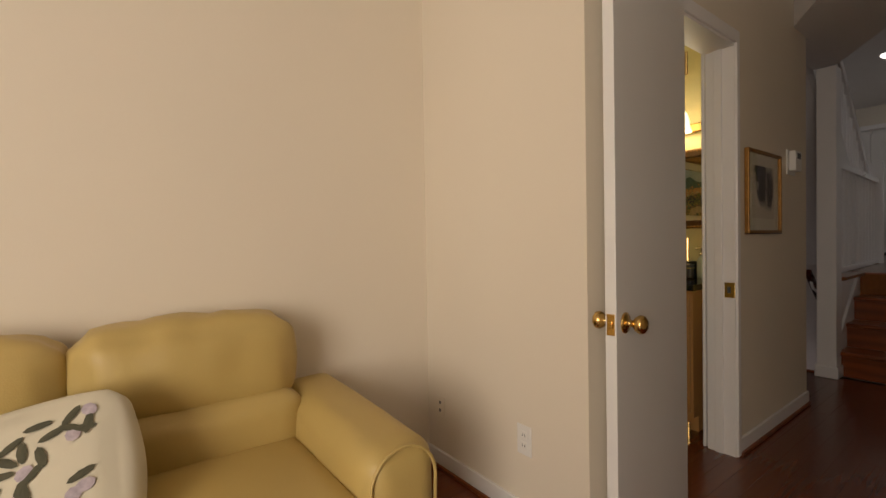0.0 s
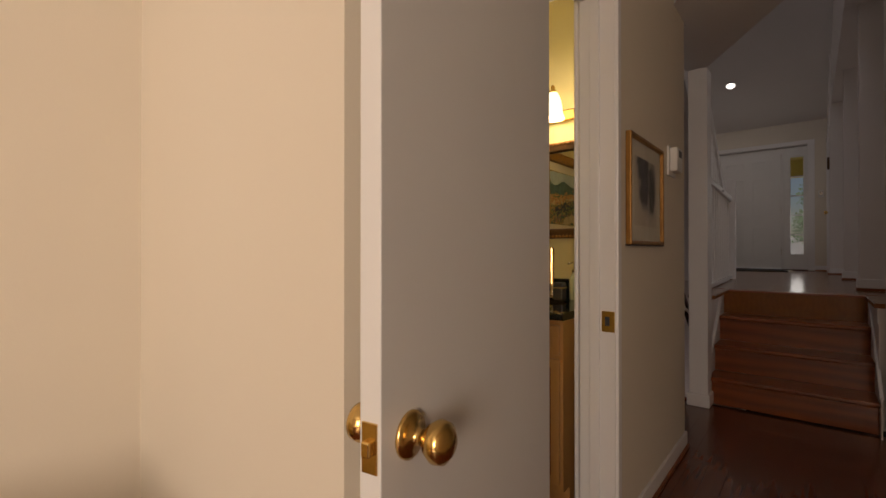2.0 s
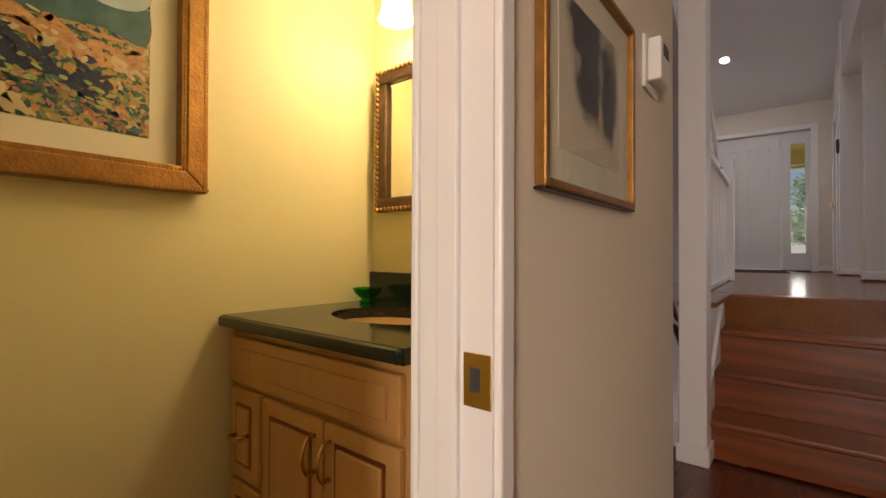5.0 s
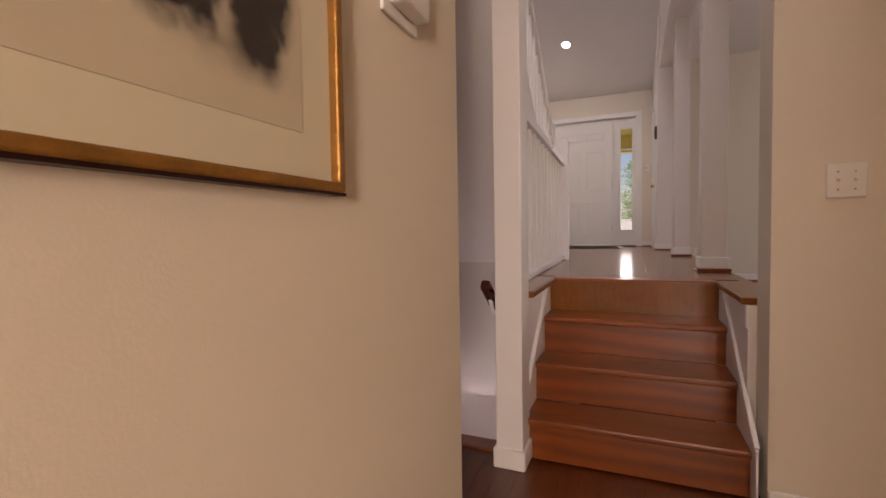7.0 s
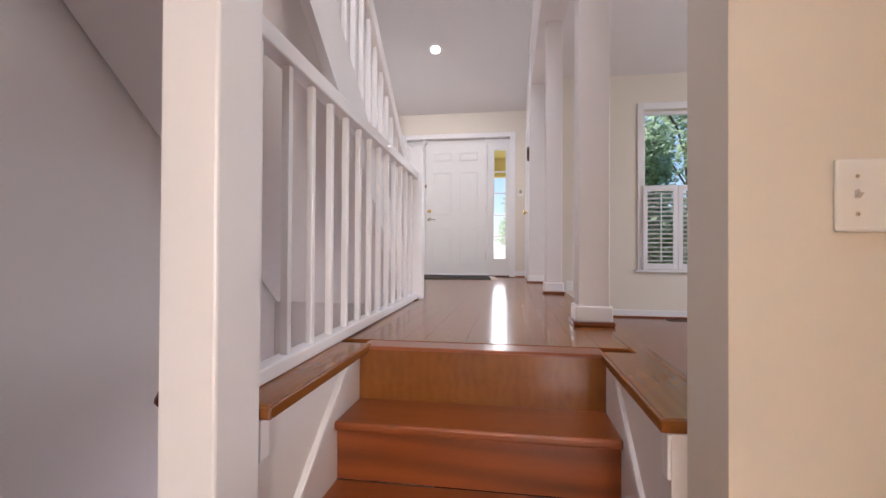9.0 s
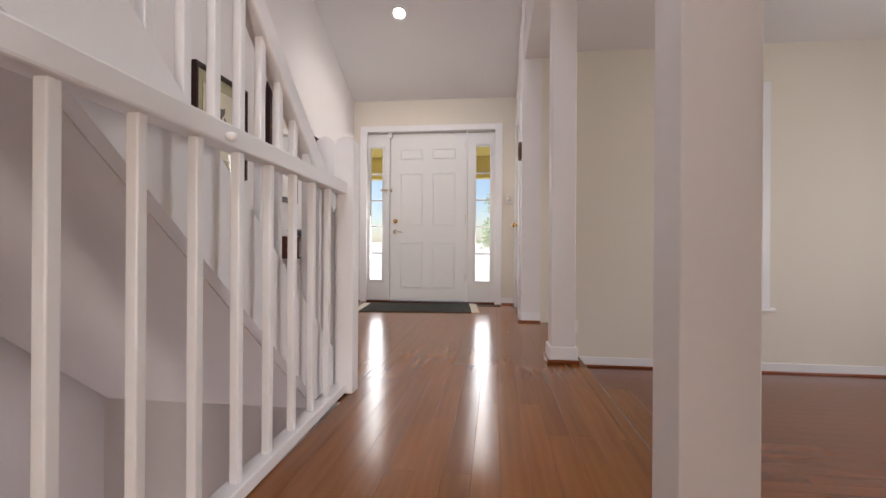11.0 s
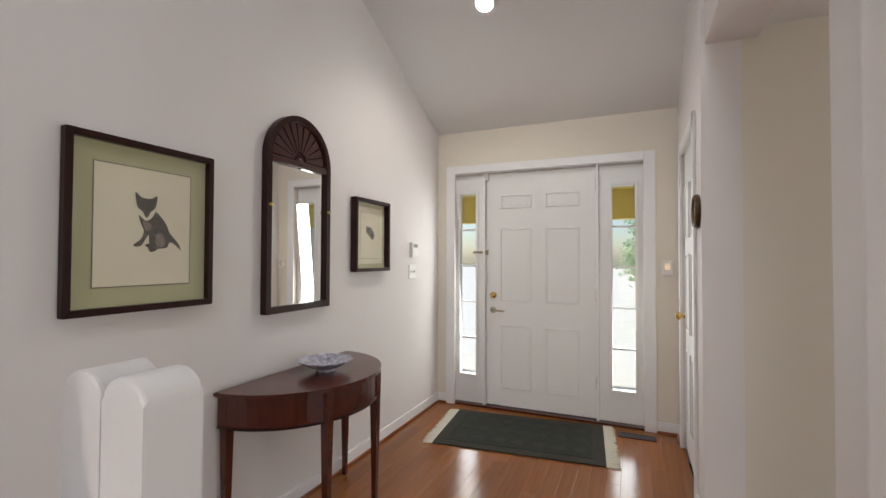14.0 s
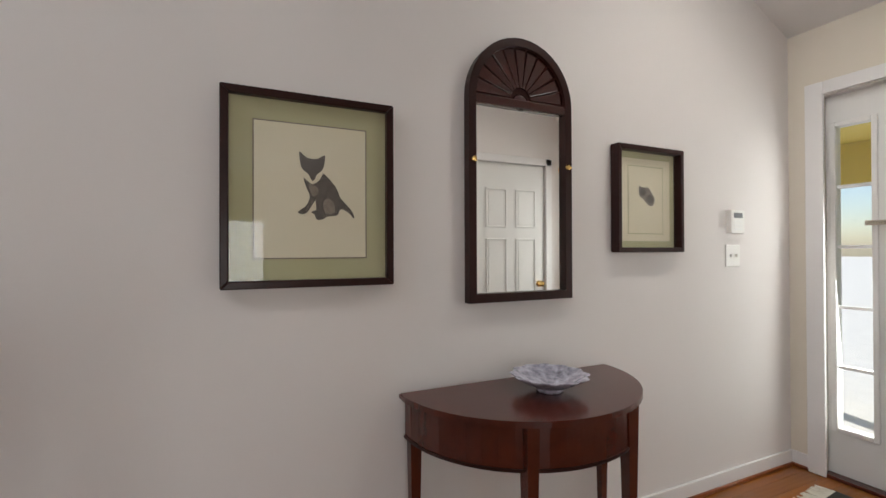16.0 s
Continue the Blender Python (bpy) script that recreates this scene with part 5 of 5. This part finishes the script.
for inset, height in ((0.004, 0.047), (0.050, 0.042)):
    k = 0
    while -2.90 + inset + 0.009 * k < -2.098 - inset:
        y = -2.90 + inset + 0.009 * k
        for z in (1.156 + inset, 1.80 - inset - 0.008):
            add_box(ribs, (height - 0.006, y, z), (height, y + 0.006, z + 0.008))
        k += 1
    k = 0
    while 1.156 + inset + 0.009 * k < 1.80 - inset - 0.008:
        z = 1.156 + inset + 0.009 * k
        for y in (-2.90 + inset, -2.098 - inset - 0.008):
            add_box(ribs, (height - 0.006, y, z), (height, y + 0.008, z + 0.006))
        k += 1
tagged(part("ribbed_edge", ribs, GILT, lp, "fine gilt ribbing along the frame"), kind="stuff")


# ---- sofa ----
def cushion(a, b, puff, seed, n=14, crease=0.004):
    """A stuffed block between corners a and b: rounded, swollen, slightly creased."""
    bm = bmesh.new()
    lo, hi = Vector([min(p, q) for p, q in zip(a, b)]), Vector([max(p, q) for p, q in zip(a, b)])
    bmesh.ops.create_cube(bm, size=2)
    bmesh.ops.subdivide_edges(bm, edges=list(bm.edges), cuts=n, use_grid_fill=True)
    c, h = (lo + hi) / 2, (hi - lo) / 2
    r = min(h) * 0.55
    for v in bm.verts:
        u = v.co.copy()
        q = Vector([u[i] * h[i] for i in range(3)])
        core = Vector([max(-h[i] + r, min(h[i] - r, q[i])) for i in range(3)])
        d = q - core
        if d.length > 1e-6:
            q = core + d.normalized() * r
        bulge = [1 - u[i] ** 2 for i in range(3)]
        for i in range(3):
            o = [k for k in range(3) if k != i]
            if abs(u[i]) > 0.999:
                q[i] += math.copysign(puff * bulge[o[0]] * bulge[o[1]], u[i])
        w = c + q
        nn = noise.noise(Vector((w.x * 7 + seed, w.y * 16, w.z * 5)))
        w += (q.normalized()) * crease * nn
        v.co = w
    return bm


sofa = tagged(new("sofa"), "mustard yellow leather sofa with plump back cushions and padded arms", "sofa")
part("base", cushion((BX + 0.04, -6.18, 0.08), (-0.08, -3.84, 0.30), 0.0, 1, crease=0.001), LEATHER, sofa, "", True)
for k, (ya, yb) in enumerate(((-4.66, -4.045), (-5.29, -4.67), (-5.93, -5.30))):
    part("seat_cushion", cushion((-0.70, ya, 0.27), (-0.045, yb, 0.445), 0.02, 3 + k), LEATHER, sofa, "", True)
    part("lumbar_cushion", cushion((-0.86, ya, 0.40), (-0.60, yb, 0.60), 0.015, 8 + k), LEATHER, sofa, "", True)
    part("back_cushion", cushion((-0.90, ya + 0.005, 0.55), (-0.655, yb - 0.005, 0.845), 0.03, 15 + k, crease=0.014), LEATHER, sofa, "", True)
part("back_frame", cushion((BX + 0.02, -6.0, 0.10), (-0.80, -4.05, 0.72), 0.0, 2, crease=0.001), LEATHER, sofa, "", True)
for k, (ya, yb) in enumerate(((-4.065, -3.84), (-6.2, -5.935))):
    am_ = cushion((BX + 0.06, ya, 0.08), (-0.10, yb, 0.575), 0.012, 22 + k)
    for v in am_.verts:
        if v.co.z > 0.4:
            v.co.z += 0.03 * (-(v.co.x + 0.5)) - 0.01
    part("arm", am_, LEATHER, sofa, "", True)
    part("arm_piping", tube([(-0.112, ya + 0.02, 0.16)] + [(-0.108, (ya + yb) / 2 - 0.100 * math.cos(math.pi * q / 12), 0.455 + 0.102 * math.sin(math.pi * q / 12)) for q in range(13)] + [(-0.112, yb - 0.02, 0.16)], 0.005), LEATHER, sofa, "", True)
for fx in (BX + 0.10, -0.14):
    for fy in (-6.1, -3.92):
        part("foot", lathe([(0.022, 0), (0.028, 0.09)], pose(fx, fy, 0), n=16), DARKW, sofa)
pw = tagged(new("throw_pillow"), "cream throw pillow with dark leafy floral print", "pillow")
part("body", cushion((-0.24, -0.075, -0.235), (0.24, 0.075, 0.235), 0.035, 31, crease=0.004), material("cream_cotton", (0.62, 0.57, 0.44), 0.9, vary=0.05, bump=0.15, fine=500), pw, "", True)
leafm = material("printed_leaf", (0.075, 0.072, 0.045), 0.9, vary=0.3, bump=0.0)
petal = material("printed_blossom", (0.42, 0.36, 0.40), 0.9, vary=0.4, scale=60, bump=0.0)
rng = random.Random(11)


def pillow_y(x, z):
    """Height of the pillow's front over its middle plane."""
    return -0.072 - 0.036 * (1 - (x / 0.24) ** 2) * (1 - (z / 0.235) ** 2)


for k in range(64):
    cx, cz, a = rng.uniform(-0.18, 0.18), rng.uniform(-0.175, 0.175), rng.uniform(0, 6.28)
    big = k % 3 == 0
    g = bmesh.new()
    ln, wd = (0.021, 0.017) if big else (0.032, 0.011)
    vs = []
    for q in range(8):
        t = q * math.pi / 4
        ex, ez = ln * math.cos(t), wd * math.sin(t)
        xx, zz = cx + ex * math.cos(a) - ez * math.sin(a), cz + ex * math.sin(a) + ez * math.cos(a)
        vs.append(g.verts.new((xx, pillow_y(xx, zz) - 0.0075, zz)))
    mid = g.verts.new((cx, pillow_y(cx, cz) - 0.009, cz))
    for q in range(8):
        g.faces.new((vs[q], vs[(q + 1) % 8], mid))
    part("printed_blossom" if big else "printed_leaf", g, petal if big else leafm, pw)
pw.matrix_world = pose(-0.45, -4.735, 0.530, -38, -12, 76) @ Matrix.Diagonal((0.88, 0.8, 0.82, 1))

# ---- outdoors ----
structure("ground", bx((-60, 5.85, -0.2), (60, 120, 0.55)), GRASS, "sunlit front lawn")
structure("ground_family", bx((3.7, -60, -0.2), (60, 5.85, 0.1)), GRASS, "lawn beside the house")
structure("ground_back", bx((-60, -60, -0.2), (3.7, -7.4, 0.1)), GRASS)
porch = tagged(new("porch"), "covered front porch with yellow painted ceiling beam", "porch")
part("slab", bx((-2.6, 5.83, 0.5), (1.7, 7.5, 0.70)), CONCRETE, porch)
part("beam", bx((-2.6, 7.25, 2.52), (1.7, 7.42, 2.85)), PORCHY, porch, "yellow painted beam")
part("ceiling", bx((-2.6, 5.83, 2.85), (1.7, 7.6, 2.92)), PORCHY, porch, "yellow painted porch ceiling")
for x in (-2.5, 1.6):
    part("post", bx((x - 0.06, 7.27, 0.70), (x + 0.06, 7.39, 2.52)), WHITE, porch)
# made-up ramp, tilted up so the sidelight panes look out on bright white
structure("sidelight_white_ramp", prism([(7.5, 0.45), (7.5, 0.565), (10.0, 0.60), (24.0, 1.75), (24.0, 0.45)], 'x', -14, 1.6), CONCRETE, "pale concrete ramp added to whiten the view through the sidelights")


def tree(x, y, z, h, spread, seed):
    r = random.Random(seed)
    t = tagged(new("tree"), "leafy green deciduous tree in sunlight", "tree", "trees in front of the house")
    tr = tube([(x, y, z - 0.1), (x + 0.05, y, z + h * 0.3), (x - 0.05, y + 0.1, z + h * 0.65)], 0.09, n=8)
    for k in range(5):
        a = k * 1.3
        tube([(x, y, z + h * (0.25 + 0.08 * k)), (x + spread * 0.3 * math.cos(a), y + spread * 0.3 * math.sin(a), z + h * (0.45 + 0.08 * k)), (x + spread * 0.7 * math.cos(a), y + spread * 0.7 * math.sin(a), z + h * (0.5 + 0.1 * k))], 0.03, tr, 6)
    part("trunk", tr, BARK, t)
    verts, faces = [], []
    clumps = [(r.uniform(-1, 1) * spread, r.uniform(-1, 1) * spread, r.uniform(0.02, 1) * h, r.uniform(0.35, 0.75)) for _ in range(70)]
    for cx, cy, cz, cr in clumps:
        k = 1 - 0.55 * cz / h
        cx, cy = cx * k, cy * k
        for _ in range(170):
            d = Vector((r.gauss(0, 1), r.gauss(0, 1), r.gauss(0, 0.7))).normalized() * cr * r.uniform(0.5, 1.05)
            p = Vector((x + cx, y + cy, z + cz)) + d
            u = Vector((r.uniform(-1, 1), r.uniform(-1, 1), r.uniform(-0.6, 0.6))).normalized() * r.uniform(0.05, 0.10)
            v = u.cross(Vector((r.uniform(-1, 1), r.uniform(-1, 1), 1))).normalized() * u.length * 0.55
            i = len(verts)
            verts += [p - u, p - v, p + u, p + v]
            faces.append((i, i + 1, i + 2, i + 3))
    me = bpy.data.meshes.new("crown")
    me.from_pydata([tuple(q) for q in verts], [], faces)
    me.materials.append(LEAF)
    c = new("crown", me)
    c.parent = t
    tagged(c, "many small green leaves", kind="stuff")


for k, (x, y, h, s) in enumerate(((2.6, 11.5, 4.6, 1.9), (5.6, 12.8, 6.0, 2.2), (4.2, 15.5, 7.5, 2.6), (8.8, 15.0, 7.5, 2.6), (1.5, 21.0, 3.6, 1.7), (3.2, 10.2, 3.4, 1.3), (6.6, 9.6, 2.2, 1.2), (12.0, 17.0, 8.0, 3.0))):
    tree(x, y, 0.5, h, s, 50 + k)
tree(7.5, -5.0, 0.1, 5.5, 2.0, 70)
tree(9.5, -2.5, 0.1, 6.5, 2.4, 71)


# ---- floor boards ----
def boards(parent, mat, rects, along, z, width, seed, thick=0.011):
    """Boards with staggered ends over rectangles (x0, y0, x1, y1)."""
    r = random.Random(seed)
    cache = {}
    for x0, y0, x1, y1 in rects:
        u0, u1, v0, v1 = (x0, x1, y0, y1) if along == 'Y' else (y0, y1, x0, x1)
        u = u0
        while u < u1 - 0.005:
            w = min(width, u1 - u)
            v = v0 - r.choice((0.0, 0.3, 0.6, 0.9))
            while v < v1:
                ln = r.choice((0.9, 1.2, 1.5, 1.8))
                a, b = max(v, v0), min(v + ln, v1)
                v += ln
                if b - a < 0.02:
                    continue
                key = (round(w, 3), round(b - a, 2))
                if key not in cache:
                    hw, hl = w / 2 - 0.0002, (b - a) / 2 - 0.0002
                    bm = bx((-hw, -hl, -thick), (hw, hl, 0), 0.0007) if along == 'Y' else bx((-hl, -hw, -thick), (hl, hw, 0), 0.0007)
                    me = bpy.data.meshes.new("floor_board")
                    bm.to_mesh(me)
                    bm.free()
                    me.materials.append(mat)
                    cache[key] = me
                o = new("floor_board", cache[key])
                o.parent = parent
                o.location = (u + w / 2, (a + b) / 2, z) if along == 'Y' else ((a + b) / 2, u + w / 2, z)
            u += width


boards(upslab, OAK, [(WX, 2.31, -0.145, DW), (-0.145, 0.75, 0.955, WIN - 0.02), (-0.145, WIN - 0.02, RX, DW)], 'Y', UP, 0.083, 5)
boards(slab, OAKLOW, [(BX, -4.4, 1.5, -0.16)], 'Y', 0.0, 0.083, 6)
boards(dnslab, OAKX, [(1.31, 1.6, 4.6, WIN), (1.0, 3.15, 1.31, WIN)], 'X', LOW, 0.083, 7)
